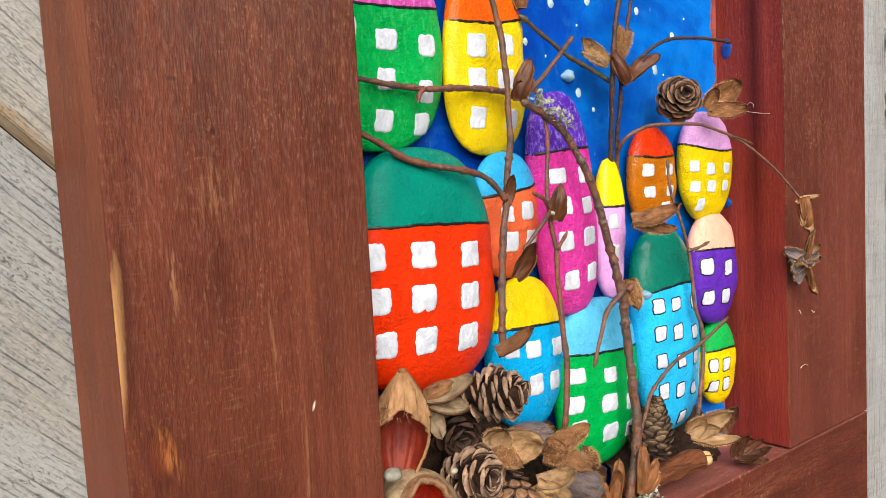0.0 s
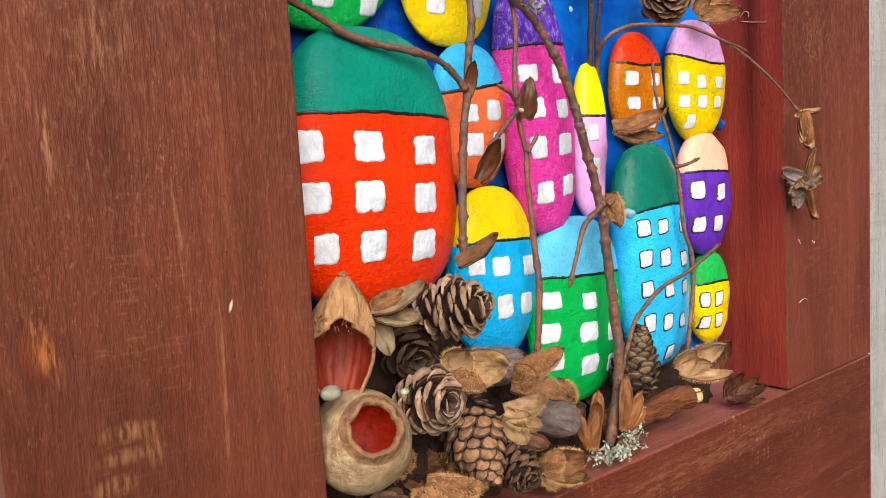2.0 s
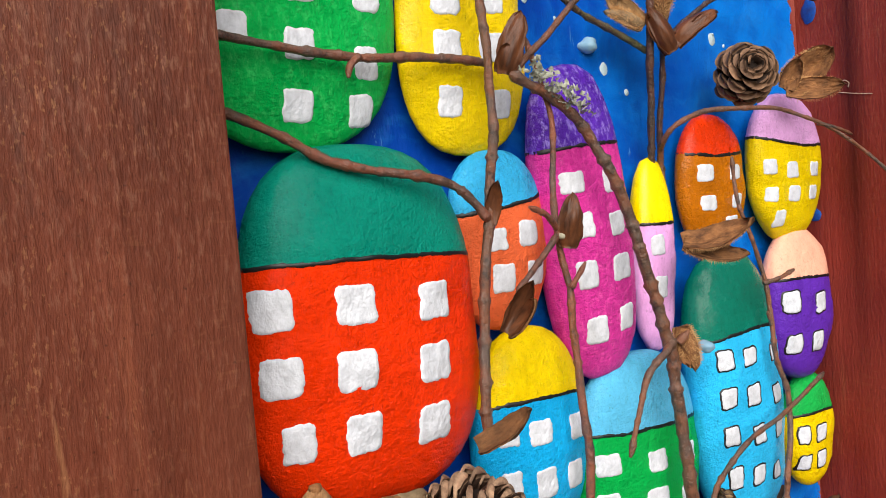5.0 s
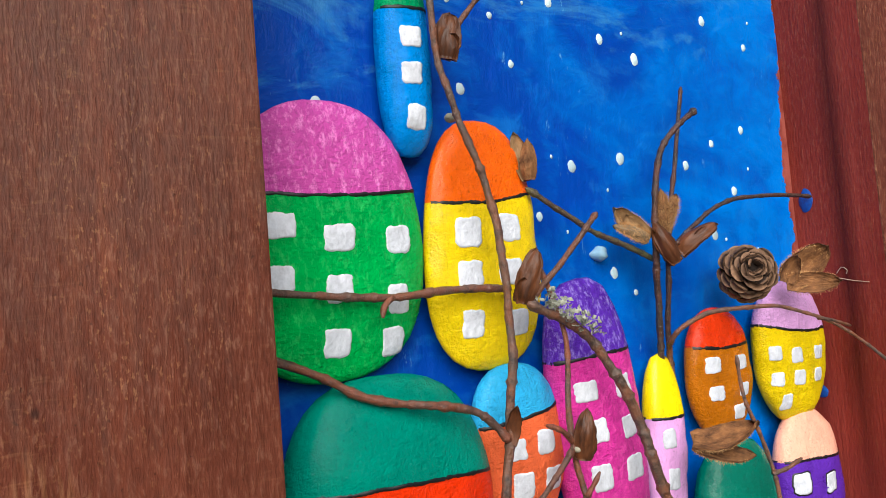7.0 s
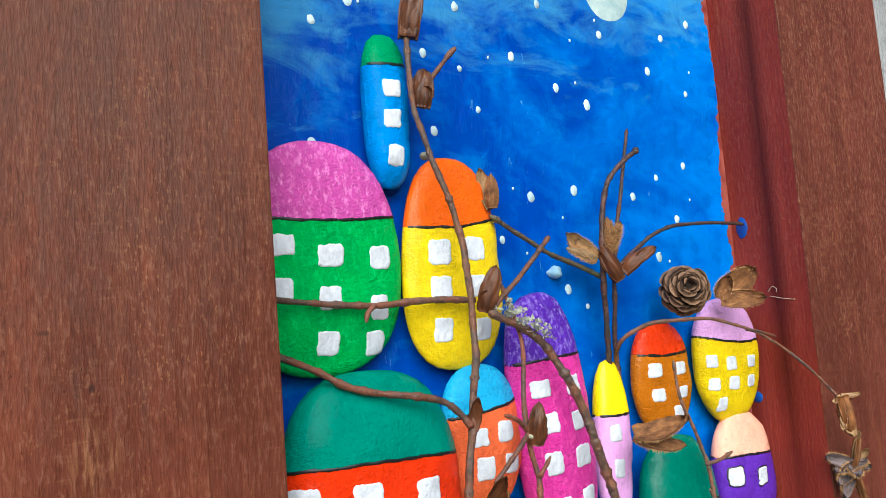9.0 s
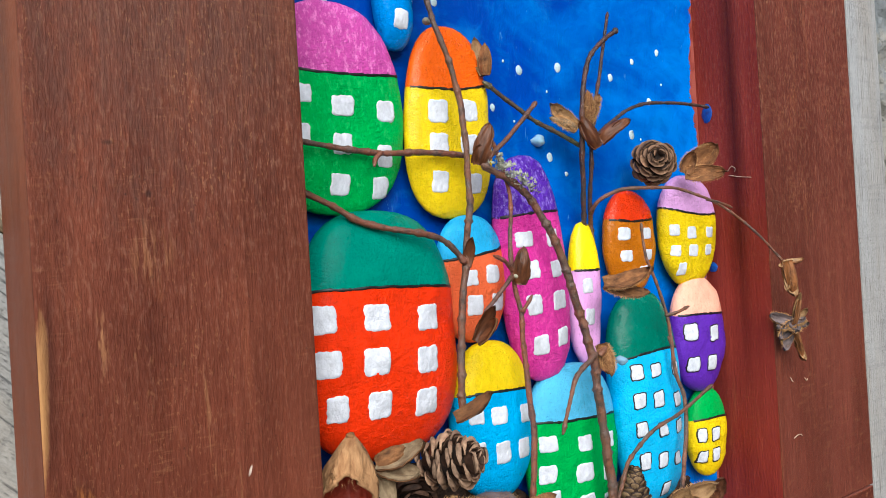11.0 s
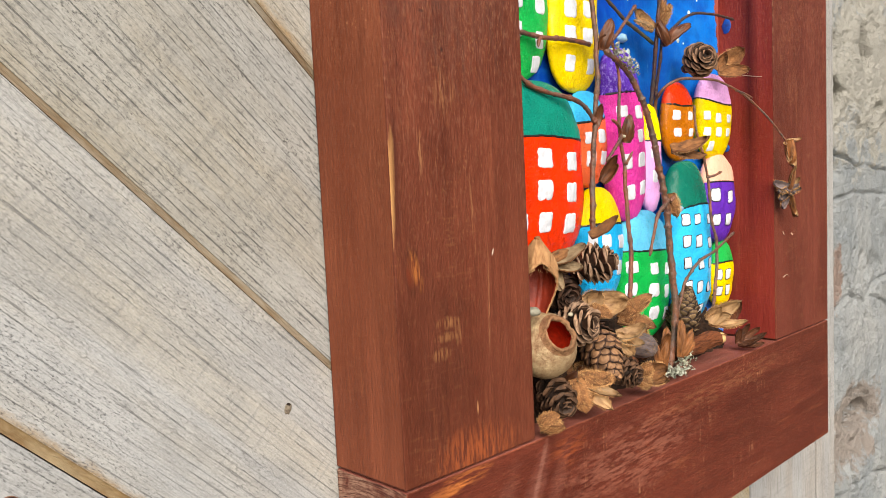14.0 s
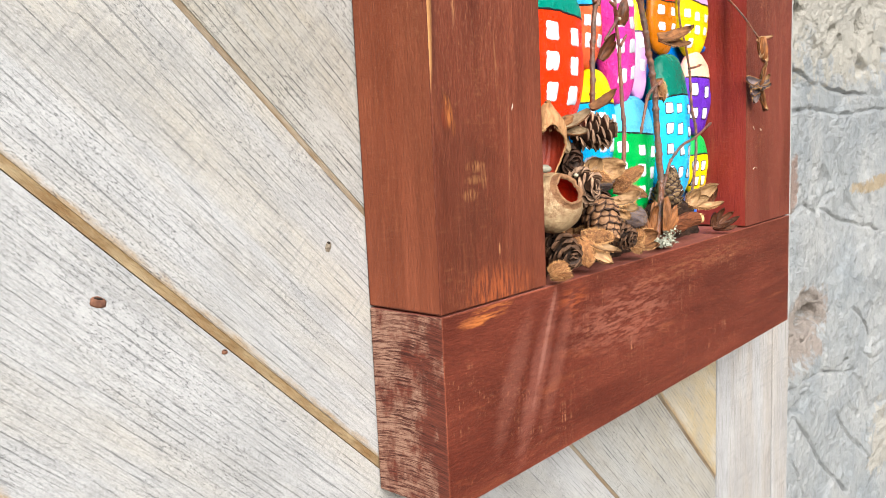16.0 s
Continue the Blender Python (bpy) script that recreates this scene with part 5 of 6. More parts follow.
def husk(label, place, lobes, outer=None, inner=None, fuzzy=False, point=0.5):
    """lobes: rows of (tip direction, facing, length mm, width mm, cup)."""
    root = thing("seed_husk", Matrix.Translation(place), label, "seed husk", "beech husks")
    for i, (tip, face, length, width, cup) in enumerate(lobes):
        length, width = length / 1000, width / 1000
        z = Vector(tip).normalized()
        m = axes(z, z.cross(Vector(face)).normalized())
        seed = place[0] * 31 + i * 1.9
        v = part("lobe", valve_bm(length, width, cup, seed, 0.0022, point), [inner or HUSK_IN, outer or HUSK_OUT][::1 if cup > 0 else -1], root, m=m)
        if fuzzy:
            part("bristles", fuzz_bm(length, width, cup, seed), FUZZ, v)
    return root


R = (0.75, -0.66, 0.0)       # sideways along the view


def tips(a, b, c=0.0):
    """Direction from: right of the view, up, towards the eye."""
    return Vector(R) * a + Vector((0, 0, 1)) * b + TOWARD * c


FRONT, UPF, DNF = tips(0, 0, 1), tips(0, 0.8, 0.6), tips(0, -0.8, 0.6)
husk("slim dark-brown seed husk on a twig tip", (0.1605, 0.022, 0.3205), [(tips(0.20, 1, 0), FRONT, 27, 9.5, -0.4), (tips(0.2, 1, -0.1), -FRONT, 25, 8, -0.4)], HUSK_DARK, HUSK_DARK, False, 0.32)
husk("dark-brown seed husk in a twig fork", (0.1635, 0.021, 0.2920), [(tips(0.2, 1, 0), FRONT, 16, 9.5, -0.4), (tips(0.55, 1, 0.1), FRONT, 9, 5, 0.4)], HUSK_DARK, HUSK_DARK, False, 0.32)
husk("brown seed husk beside the orange roof", (0.2027, 0.030, 0.2533), [(tips(-0.25, 1, 0), FRONT, 18, 7, 0.4), (tips(0.05, 1, 0.1), -FRONT, 15, 6, 0.4)])
husk("dark-brown closed seed husk at a twig joint", (0.1827, 0.015, 0.2086), [(tips(0.35, 1, 0.1), FRONT, 19, 8.0, -0.4), (tips(0.1, 0.9, 0.2), FRONT, 9, 5, 0.3)], HUSK_DARK, HUSK_DARK, False, 0.45)
husk("pale open seed husk on the forked twig", (0.257, 0.024, 0.2295), [(tips(-1, 0.95, 0.1), FRONT, 18, 8, 0.7), (tips(-1, 0.45, 0.2), FRONT, 15, 5, -0.8), (tips(-0.8, 1, -0.1), FRONT, 13, 7, 0.7)], HUSK_GREY, HUSK_IN, True, 0.42)
husk("bristly brown seed husk standing at the fork", (0.2625, 0.021, 0.2325), [(tips(0.0, 1, 0.1), FRONT, 16, 5.5, -1.0), (tips(0.45, 1, 0.0), FRONT, 15, 4.5, -1.0), (tips(0.25, 0.9, 0.2), FRONT, 9, 4.5, 0.8)], HUSK_OUT, HUSK_OUT, True, 0.38)
husk("glossy dark seed husk leaning at the fork", (0.2645, 0.018, 0.2190), [(tips(-0.50, 1, 0.2), FRONT, 18, 7, -0.9), (tips(-0.62, 0.9, 0.1), -FRONT, 16, 6, -0.8)], HUSK_DARK, HUSK_DARK, False, 0.40)
husk("glossy pointed seed husk leaning aside from the fork", (0.2705, 0.022, 0.2235), [(tips(1, 0.75, 0.0), UPF, 19, 8.5, -0.8), (tips(1, 0.62, 0.1), DNF, 16, 6, -0.8)], HUSK_DARK, HUSK_DARK, False, 0.40)
husk("bristly open seed husk beside the lilac roof", (0.338, 0.020, 0.207), [(tips(0.75, 0.62, 0.1), FRONT, 23, 14, 0.5), (tips(1, -0.10, 0.25), FRONT, 22, 9, 0.5), (tips(0.3, 0.8, 0.2), FRONT, 13, 8, 0.4)], HUSK_DARK, HUSK_OUT, True, 0.45)
husk("brown dry husk on the slender twig", (0.2005, 0.0115, 0.154), [(tips(0.15, 1, 0.1), FRONT, 17, 8, -0.5)], HUSK_DARK, HUSK_DARK, False, 0.45)
husk("shrivelled dark husk on a twig tip", (0.1735, 0.0115, 0.131), [(tips(0.55, 1, 0.1), FRONT, 18, 6.5, 0.5), (tips(0.7, 0.7, 0.2), UPF, 14, 6, 0.4)], HUSK_OUT, HUSK_DARK)
husk("small dark husk at the twig joint", (0.171, 0.0125, 0.164), [(tips(0.25, 1, 0.1), FRONT, 13, 5, 0.4)], HUSK_DARK, HUSK_DARK)
husk("bristly two-lobed husk below the ochre stone", (0.259, 0.014, 0.150), [(tips(1, 0.2, 0.1), UPF, 24, 12, 0.4), (tips(1, -0.35, 0.2), UPF, 22, 10, 0.4)], HUSK_OUT, HUSK_OUT, True)
husk("brown curved husk below the red stone", (0.158, 0.010, 0.101), [(tips(1, 0.55, 0), UPF, 19, 8, 0.5)], HUSK_OUT, HUSK_OUT)
husk("small brown husk hanging from a knot of the stout twig", (0.2525, 0.012, 0.121), [(tips(0.25, -1, 0.1), FRONT, 16, 7, -0.7), (tips(0.05, -1, 0.1), -FRONT, 14, 6, -0.6)], HUSK_OUT, HUSK_OUT, True, 0.4)
husk("golden-brown dry husk hanging from the arched twig", (0.379, -0.014, 0.1545), [(tips(0.06, -1, 0.1), FRONT, 20, 7.5, 0.9), (tips(0.16, -1, 0.0), -FRONT, 20, 6.5, 0.9), (tips(-0.06, -1, 0.15), tips(-1, 0, 0.5), 17, 5.0, 0.8), (tips(1, 0.0, 0.1), UPF, 9, 3.2, 0.6), (tips(-0.7, -0.5, 0.2), UPF, 6, 3, 0.6)], HUSK_GOLD, HUSK_IN, False, 0.34)
husk("rolled brown husk prongs spread before the upright", (0.3905, -0.009, 0.1160), [(tips(0.20, 1, 0.05), FRONT, 20, 3.4, 1.1), (tips(0.30, 1, 0.0), -FRONT, 19, 3.0, 1.1), (tips(0.75, 1, 0.05), FRONT, 13, 4.2, 1.0), (tips(0.20, -1, 0.1), FRONT, 20, 4.2, 1.2), (tips(0.24, -1, 0.0), -FRONT, 20, 3.6, 1.2)], HUSK_GOLD, HUSK_IN, False, 0.30)
husk("ashy shrivelled husk crumpled among the prongs", (0.3895, -0.010, 0.1185), [(tips(-1, 0.35, 0.1), FRONT, 15, 6, 0.9), (tips(-1, -0.25, 0.2), UPF, 11, 5, 0.8), (tips(-0.75, -0.75, 0.2), FRONT, 13, 6, 0.9), (tips(-0.45, -1, 0.1), FRONT, 17, 6, 1.0), (tips(0.9, -0.15, 0.2), FRONT, 8, 4.5, 0.9), (tips(0.8, 0.3, 0.3), UPF, 7, 4, 0.9), (tips(-0.2, -0.5, 0.8), UPF, 9, 6, 0.8)], HUSK_ASH, HUSK_ASH, True, 0.40)


# pile along the ledge
husk("olive-grey open husk behind the pod", (0.118, 0.009, 0.090), [(tips(1, 0.35, 0.1), UPF, 21, 10, 0.4), (tips(1, -0.30, 0.2), UPF, 18, 10, 0.35), (tips(0.35, -1, 0.1), FRONT, 17, 8, 0.4), (tips(1, 0.5, -0.1), FRONT, 13, 7, -0.4)], HUSK_OUT, HUSK_GREY, False, 0.48)
husk("tan open husk among the cones", (0.149, 0.006, 0.061), [(tips(1, 0.15, 0.1), FRONT, 22, 15, 0.5), (tips(0.9, -0.4, 0.35), UPF, 14, 10, -0.3), (tips(0.5, 0.7, 0.0), FRONT, 11, 12, 0.4)], HUSK_OUT, HUSK_IN, True)
husk("bristly orange-brown husk with two thick lobes", (0.184, 0.010, 0.050), [(tips(1, 0.55, 0.1), FRONT, 24, 10, -0.4), (tips(1, -0.25, 0.2), UPF, 23, 12, -0.35), (tips(0.5, 0.1, 0.5), FRONT, 12, 12, -0.3)], HUSK_OUT, HUSK_OUT, True)
husk("pale straw husk opening forward", (0.172, 0.003, 0.041), [(tips(1, 0.25, 0.1), UPF, 18, 10, 0.7), (tips(1, -0.45, 0.3), UPF, 16, 7, 0.7), (tips(0.45, -0.8, 0.4), FRONT, 15, 9, 0.7), (tips(0.9, -0.1, 0.5), UPF, 11, 5, 0.6)], HUSK_GREY, HUSK_IN, True)
husk("fuzzy brown husk low on the ledge", (0.191, 0.001, 0.013), [(tips(1, 0.30, 0.1), FRONT, 18, 11, 0.6), (tips(1, -0.25, 0.3), UPF, 17, 9, 0.6), (tips(0.45, -0.7, 0.4), FRONT, 10, 8, -0.6), (tips(0.6, 0.6, 0.3), FRONT, 11, 9, -0.6)], HUSK_OUT, HUSK_OUT, True)
husk("open fawn husk at the front of the ledge", (0.132, 0.003, 0.024), [(tips(0.15, -1, 0.35), FRONT, 19, 14, -0.45), (tips(0.75, -0.85, 0.3), FRONT, 25, 9, 0.35), (tips(0.95, -0.55, 0.25), UPF, 24, 8, 0.35), (tips(1, -0.1, 0.1), FRONT, 22, 9, -0.4), (tips(0.5, -0.8, 0.1), FRONT, 16, 9, 0.3)], HUSK_OUT, HUSK_IN, True)
husk("rusty fibrous husk in the corner of the ledge", (0.0955, 0.001, 0.006), [(tips(0.9, 0.55, 0.2), FRONT, 12, 10, -0.8), (tips(1, 0.0, 0.3), UPF, 13, 8, -0.7), (tips(0.8, -0.1, 0.5), DNF, 12, 7, -0.7)], HUSK_OUT, HUSK_OUT, True)
husk("tan open husk at the foot of the sky-blue stone", (0.301, 0.012, 0.028), [(tips(1, 0.62, 0.1), FRONT, 26, 11, 0.55), (tips(1, -0.12, 0.35), UPF, 25, 9, 0.6), (tips(0.4, 0.6, 0.2), FRONT, 14, 9, 0.5), (tips(0.9, 0.25, 0.1), FRONT, 16, 8, 0.5)], HUSK_OUT, HUSK_IN, True)
husk("small brown husk near the corner of the ledge", (0.331, 0.011, 0.022), [(tips(0.4, 1, 0.1), FRONT, 18, 9, 0.5), (tips(0.1, 0.8, 0.3), FRONT, 14, 7, 0.4)], HUSK_DARK, HUSK_CORNER)
husk("dark open husk with curled claws in the corner", (0.338, 0.008, 0.006), [(tips(1, 0.75, 0.1), FRONT, 19, 5, 0.8), (tips(1, 0.30, 0.3), UPF, 21, 5, 0.8), (tips(0.45, 1, 0.2), FRONT, 17, 5, 0.8), (tips(1, -0.10, 0.3), UPF, 18, 5, 0.7), (tips(-0.1, 0.9, 0.3), FRONT, 13, 5, 0.7), (tips(0.7, 0.1, 0.7), UPF, 14, 5, 0.7)], HUSK_CORNER, HUSK_CORNER, False, 0.36)
husk("dry rolled brown husk standing beside the stout twig", (0.223, 0.004, 0.012), [(tips(0.2, 1, 0), FRONT, 25, 7, -0.9), (tips(0.1, 1, 0.15), -FRONT, 23, 6, -0.8), (tips(-0.35, 1, 0.2), FRONT, 16, 6, -0.7)], HUSK_GOLD, HUSK_GOLD, False, 0.32)
husk("upright rolled brown husk leaning on the stout twig", (0.246, 0.003, 0.014), [(tips(0.05, 1, 0), FRONT, 24, 6.5, -0.9), (tips(0.45, 1, 0.1), FRONT, 19, 6, -0.8), (tips(0.7, 0.8, 0.1), FRONT, 13, 5, -0.7)], HUSK_GOLD, HUSK_GOLD, False, 0.32)



# crumbled bark packed behind the pile
def bark_bed(x0, x1, depth, height, label):
    bm = bmesh.new()
    nx, nv = 60, 22
    grid = []
    for i in range(nx + 1):
        x = x0 + (x1 - x0) * i / nx
        top = height(x)
        row = []
        for j in range(nv + 1):
            t = j / nv
            y = BACK - depth * math.cos(t * math.pi / 2) ** 0.7
            z = top * t
            k = 0.0042 * n1(x, y, z, 110) + 0.0022 * n1(x, z, y, 300)
            row.append(bm.verts.new((x + 0.4 * k, min(y - k, BACK), max(0.0, z + 0.5 * k * math.sin(math.pi * t)))))
        grid.append(row)
    for i in range(nx):
        for j in range(nv):
            bm.faces.new((grid[i][j], grid[i + 1][j], grid[i + 1][j + 1], grid[i][j + 1]))
    return single("bark_litter", bm, BED, pose(0, 0, 0), label, "bark", kind="stuff")


BED = plain("crumbled_bark", srgb(66, 46, 34), srgb(24, 17, 14), 170, 0.9, 0.9, 0.004)
bark_bed(0.0905, 0.243, 0.022, lambda x: 0.078 - 0.25 * max(0.0, x - 0.150) - 0.35 * max(0.0, x - 0.19) + 0.006 * n1(x, 0, 0, 60), "dark crumbled bark packed behind the cones")
bark_bed(0.252, 0.352, 0.018, lambda x: 0.028 + 0.005 * n1(x, 0, 0, 60), "dark crumbled bark at the foot of the stones")
# loose lobes on top of the bark
rng = random.Random(11)
for i in range(13):
    x = 0.136 + 0.0078 * i
    z = 0.010 + 0.030 * abs(n1(i, 3, 1, 0.9))
    husk("dry husk scrap on the crumbled bark", (x, 0.020, z),
         [(tips(rng.uniform(-1, 1), rng.uniform(-0.2, 1), 0.2), tips(rng.uniform(-0.4, 0.4), 0.5, 1), rng.uniform(11, 17), rng.uniform(7, 11), rng.choice((-0.4, 0.4))) for _ in range(2)], HUSK_DARK if i % 2 else HUSK_OUT, HUSK_OUT if i % 3 else HUSK_GREY, i % 2 == 0)


def scale_bm(length, width, seed):
    """A spoon-shaped woody cone scale, tip along z, its outer side to -y."""
    bm = bmesh.new()
    nu, nv = 6, 6
    sides = []
    for s in (0, 1):
        grid = []
        for j in range(nv + 1):
            t = j / nv
            w = width * 0.5 * (0.40, 0.60, 0.80, 0.97, 1.04, 0.98, 0.80)[j]
            row = []
            for i in range(nu + 1):
                a = (i / nu - 0.5) * 2
                y = 0.30 * w * a * a - 0.34 * length * t * t + (0.0018 * (1 - 0.45 * a ** 4) * (0.8 + 0.3 * t) if s else 0.0)
                row.append(bm.verts.new((a * w, y, length * (t - 0.08 * a * a * t) + 0.0004 * n1(a, t, seed, 3))))
            grid.append(row)
        sides.append(grid)
        for j in range(nv):
            for i in range(nu):
                f = (grid[j][i], grid[j][i + 1], grid[j + 1][i + 1], grid[j + 1][i])
                face = bm.faces.new(f if s == 0 else f[::-1])
                face.material_index = 1 if j >= nv - 1 else 0
    a, b = sides
    edge = [(j, 0) for j in range(nv)] + [(nv, i) for i in range(nu)] + [(j, nu) for j in range(nv, 0, -1)]
    for k in range(len(edge) - 1):
        (j, i), (j2, i2) = edge[k], edge[k + 1]
        bm.faces.new((a[j][i], b[j][i], b[j2][i2], a[j2][i2])).material_index = 1 if k > 2 and k < len(edge) - 4 else 0
    return bm


def plate_bm(w, h, seed):
    """A raised, keeled diamond: the visible end of a closed scale. It lies in x-z and bulges to -y."""
    bm = bmesh.new()
    w, h = w * 1.12, h * 0.92
    rim = [bm.verts.new(p) for p in ((0, -0.30 * w, h), (w * 0.72, -0.16 * w, h * 0.72), (w, 0.0, h * 0.10), (w * 0.62, 0.06 * w, -h * 0.66), (0, 0.08 * w, -h), (-w * 0.62, 0.06 * w, -h * 0.66), (-w, 0.0, h * 0.10), (-w * 0.72, -0.16 * w, h * 0.72))]
    ring = [bm.verts.new((v.co.x * 0.80, v.co.y - 0.20 * w, v.co.z * 0.80 + 0.04 * h)) for v in rim]
    top = bm.verts.new((0, -0.42 * w, 0.34 * h))
    for k in range(8):
        j = (k + 1) % 8
        bm.faces.new((rim[k], rim[j], ring[j], ring[k])).material_index = 0
        bm.faces.new((ring[k], ring[j], top)).material_index = 1
    bmesh.ops.recalc_face_normals(bm, faces=bm.faces[:])
    return bm


def closed_cone(label, place, axis, length, radius, count, mats, droop=0.0, taper=0.32):
    """Keeled plates packed in a spiral over an egg-shaped core."""
    root = thing("pine_cone", Matrix.Translation(place) @ axes(axis), label, "cone", "small cones")
    prof = lambda t: radius * math.sin(math.pi * (0.08 + 0.88 * t)) ** 0.62 * (1.0 + taper * (0.2 - t))
    core = bmesh.new()
    bmesh.ops.create_uvsphere(core, u_segments=14, v_segments=12, radius=1)
    for v in core.verts:
        t = (v.co.z + 1) / 2
        k = prof(t) * 0.93 / max(0.05, math.hypot(v.co.x, v.co.y)) if 0.02 < t < 0.98 else 0.0
        v.co = Vector((v.co.x * k, v.co.y * k, (t - 0.5) * length))
    part("core", core, CONE_CORE, root)
    area = 2 * math.pi * radius * 0.78 * length / count
    w = math.sqrt(area) * 0.70
    me = mesh_from(plate_bm(w, w * 0.95, 1.0), "scale", mats)
    for k in range(count):
        t = (k + 0.5) / count
        a = k * 2.39996 + 0.2 * n1(k, 5, place[0] * 70, 1.3)
        slope = math.degrees(math.atan2(prof(min(1, t + 0.04)) - prof(max(0, t - 0.04)), 0.08 * length))
        s = (0.72 + 0.45 * math.sin(math.pi * t)) * (1 + 0.34 * n1(k, 9, place[0] * 30, 1.9))
        m = pose(0, 0, (t - 0.5) * length, 0, 0, math.degrees(a)) @ pose(0, -prof(t) * 0.98, 0, slope + droop + 24 * n1(k, 1, place[0] * 40, 1.9), 30 * n1(k, 7, place[0], 2.3), 0) @ Matrix.Diagonal((s, s, s, 1))
        part("scale", me, mats, root, m=m)
    return root


CONE_CORE = plain("cone_core", srgb(44, 31, 24), srgb(26, 19, 16), 420, 0.9, 0.4)


def cone(label, place, axis, length, radius, count, opening, mats, size=0.62):
    """Scales set in a spiral round a core. opening: how far they stand off, in degrees."""
    root = thing("larch_cone", Matrix.Translation(place) @ axes(axis), label, "cone", "small cones")
    core = bmesh.new()
    bmesh.ops.create_uvsphere(core, u_segments=12, v_segments=8, radius=1)
    for v in core.verts:
        v.co = Vector((v.co.x * radius * 0.55, v.co.y * radius * 0.55, v.co.z * length * 0.46))
    part("core", core, CONE_CORE, root)
    me = mesh_from(scale_bm(radius * size * 1.15, radius * size * 1.35, 1.0), "scale", mats)
    for k in range(count):
        t = (k + 0.5) / count
        a = k * 2.39996
        h = (t - 0.52) * length
        r = radius * (math.sin(math.pi * (0.12 + 0.82 * t)) ** 0.8) * 0.5
        tilt = opening * (1 - 0.75 * t ** 2) + 26 * n1(k, 1, place[0] * 50, 1.7)
        a += 0.35 * n1(k, 5, place[0] * 70, 1.3)
        s = (0.8 + 0.35 * math.sin(math.pi * t)) * (1 if t < 0.9 else 0.7) * (1 + 0.38 * n1(k, 9, place[0] * 30, 1.9))
        m = pose(0, 0, h, 0, 0, math.degrees(a) + 90) @ pose(0, -r, 0, tilt, 22 * n1(k, 7, place[0], 2.3), 30 * n1(k, 8, place[0], 2.1)) @ Matrix.Diagonal((s, s, s, 1))
        part("scale", me, mats, root, m=m)
    return root


SCALE_LIP = plain("brown_scale_lip", srgb(140, 108, 84), srgb(84, 60, 46), 420, 0.7, 0.5, 0.0005)
BROWN_CONE, DARK_CONE = [SCALE, SCALE_TIP], [SCALE_DARK, SCALE]
PLATED = [SCALE, plain("cone_plate", srgb(156, 118, 86), srgb(84, 58, 43), 420, 0.65, 0.5, 0.0005)]
PLATED_DARK = [SCALE_DARK, plain("dark_cone_plate", srgb(104, 76, 56), srgb(52, 36, 28), 420, 0.7, 0.5, 0.0005)]
GREY_CONE = [SCALE_DARK, plain("grey_cone_plate", srgb(146, 122, 92), srgb(84, 64, 46), 420, 0.75, 0.6, 0.0006)]
cone("open grey-brown larch cone below the red stone", (0.149, 0.004, 0.0855), tips(1, 0.10, 0.40), 0.027, 0.0128, 62, 42, BROWN_CONE, 0.41)
cone("open brown larch cone seen into its tip", (0.1400, 0.010, 0.0530), tips(0.75, -0.1, 1), 0.024, 0.0132, 52, 44, BROWN_CONE, 0.44)
closed_cone("closed scaly cone lying in the pile", (0.157, 0.004, 0.034), tips(0.30, -0.9, 0.45), 0.035, 0.0112, 96, PLATED, 12)
cone("dark small cone low in the pile", (0.173, 0.002, 0.021), tips(0.5, -0.4, 0.7), 0.026, 0.0108, 84, 48, PLATED_DARK, 0.34)
cone("dark cone half hidden behind the husks", (0.140, 0.020, 0.072), tips(0.2, -0.4, 0.7), 0.022, 0.0110, 42, 40, DARK_CONE, 0.5)
cone("dark open cone at the bottom of the pile", (0.115, 0.006, 0.018), tips(0.2, -0.5, 0.8), 0.024, 0.0105, 46, 48, PLATED_DARK, 0.44)
closed_cone("upright grey-brown closed cone at the foot of the sky-blue stone", (0.267, 0.012, 0.040), tips(0.16, 1, 0.1), 0.034, 0.0118, 110, GREY_CONE, 26, 0.85)
cone("brown rose-like cone above the red roof", (0.3120, 0.022, 0.2125), tips(0.05, 0.1, 1), 0.022, 0.0130, 72, 50, [SCALE_DARK, SCALE_LIP], 0.37)


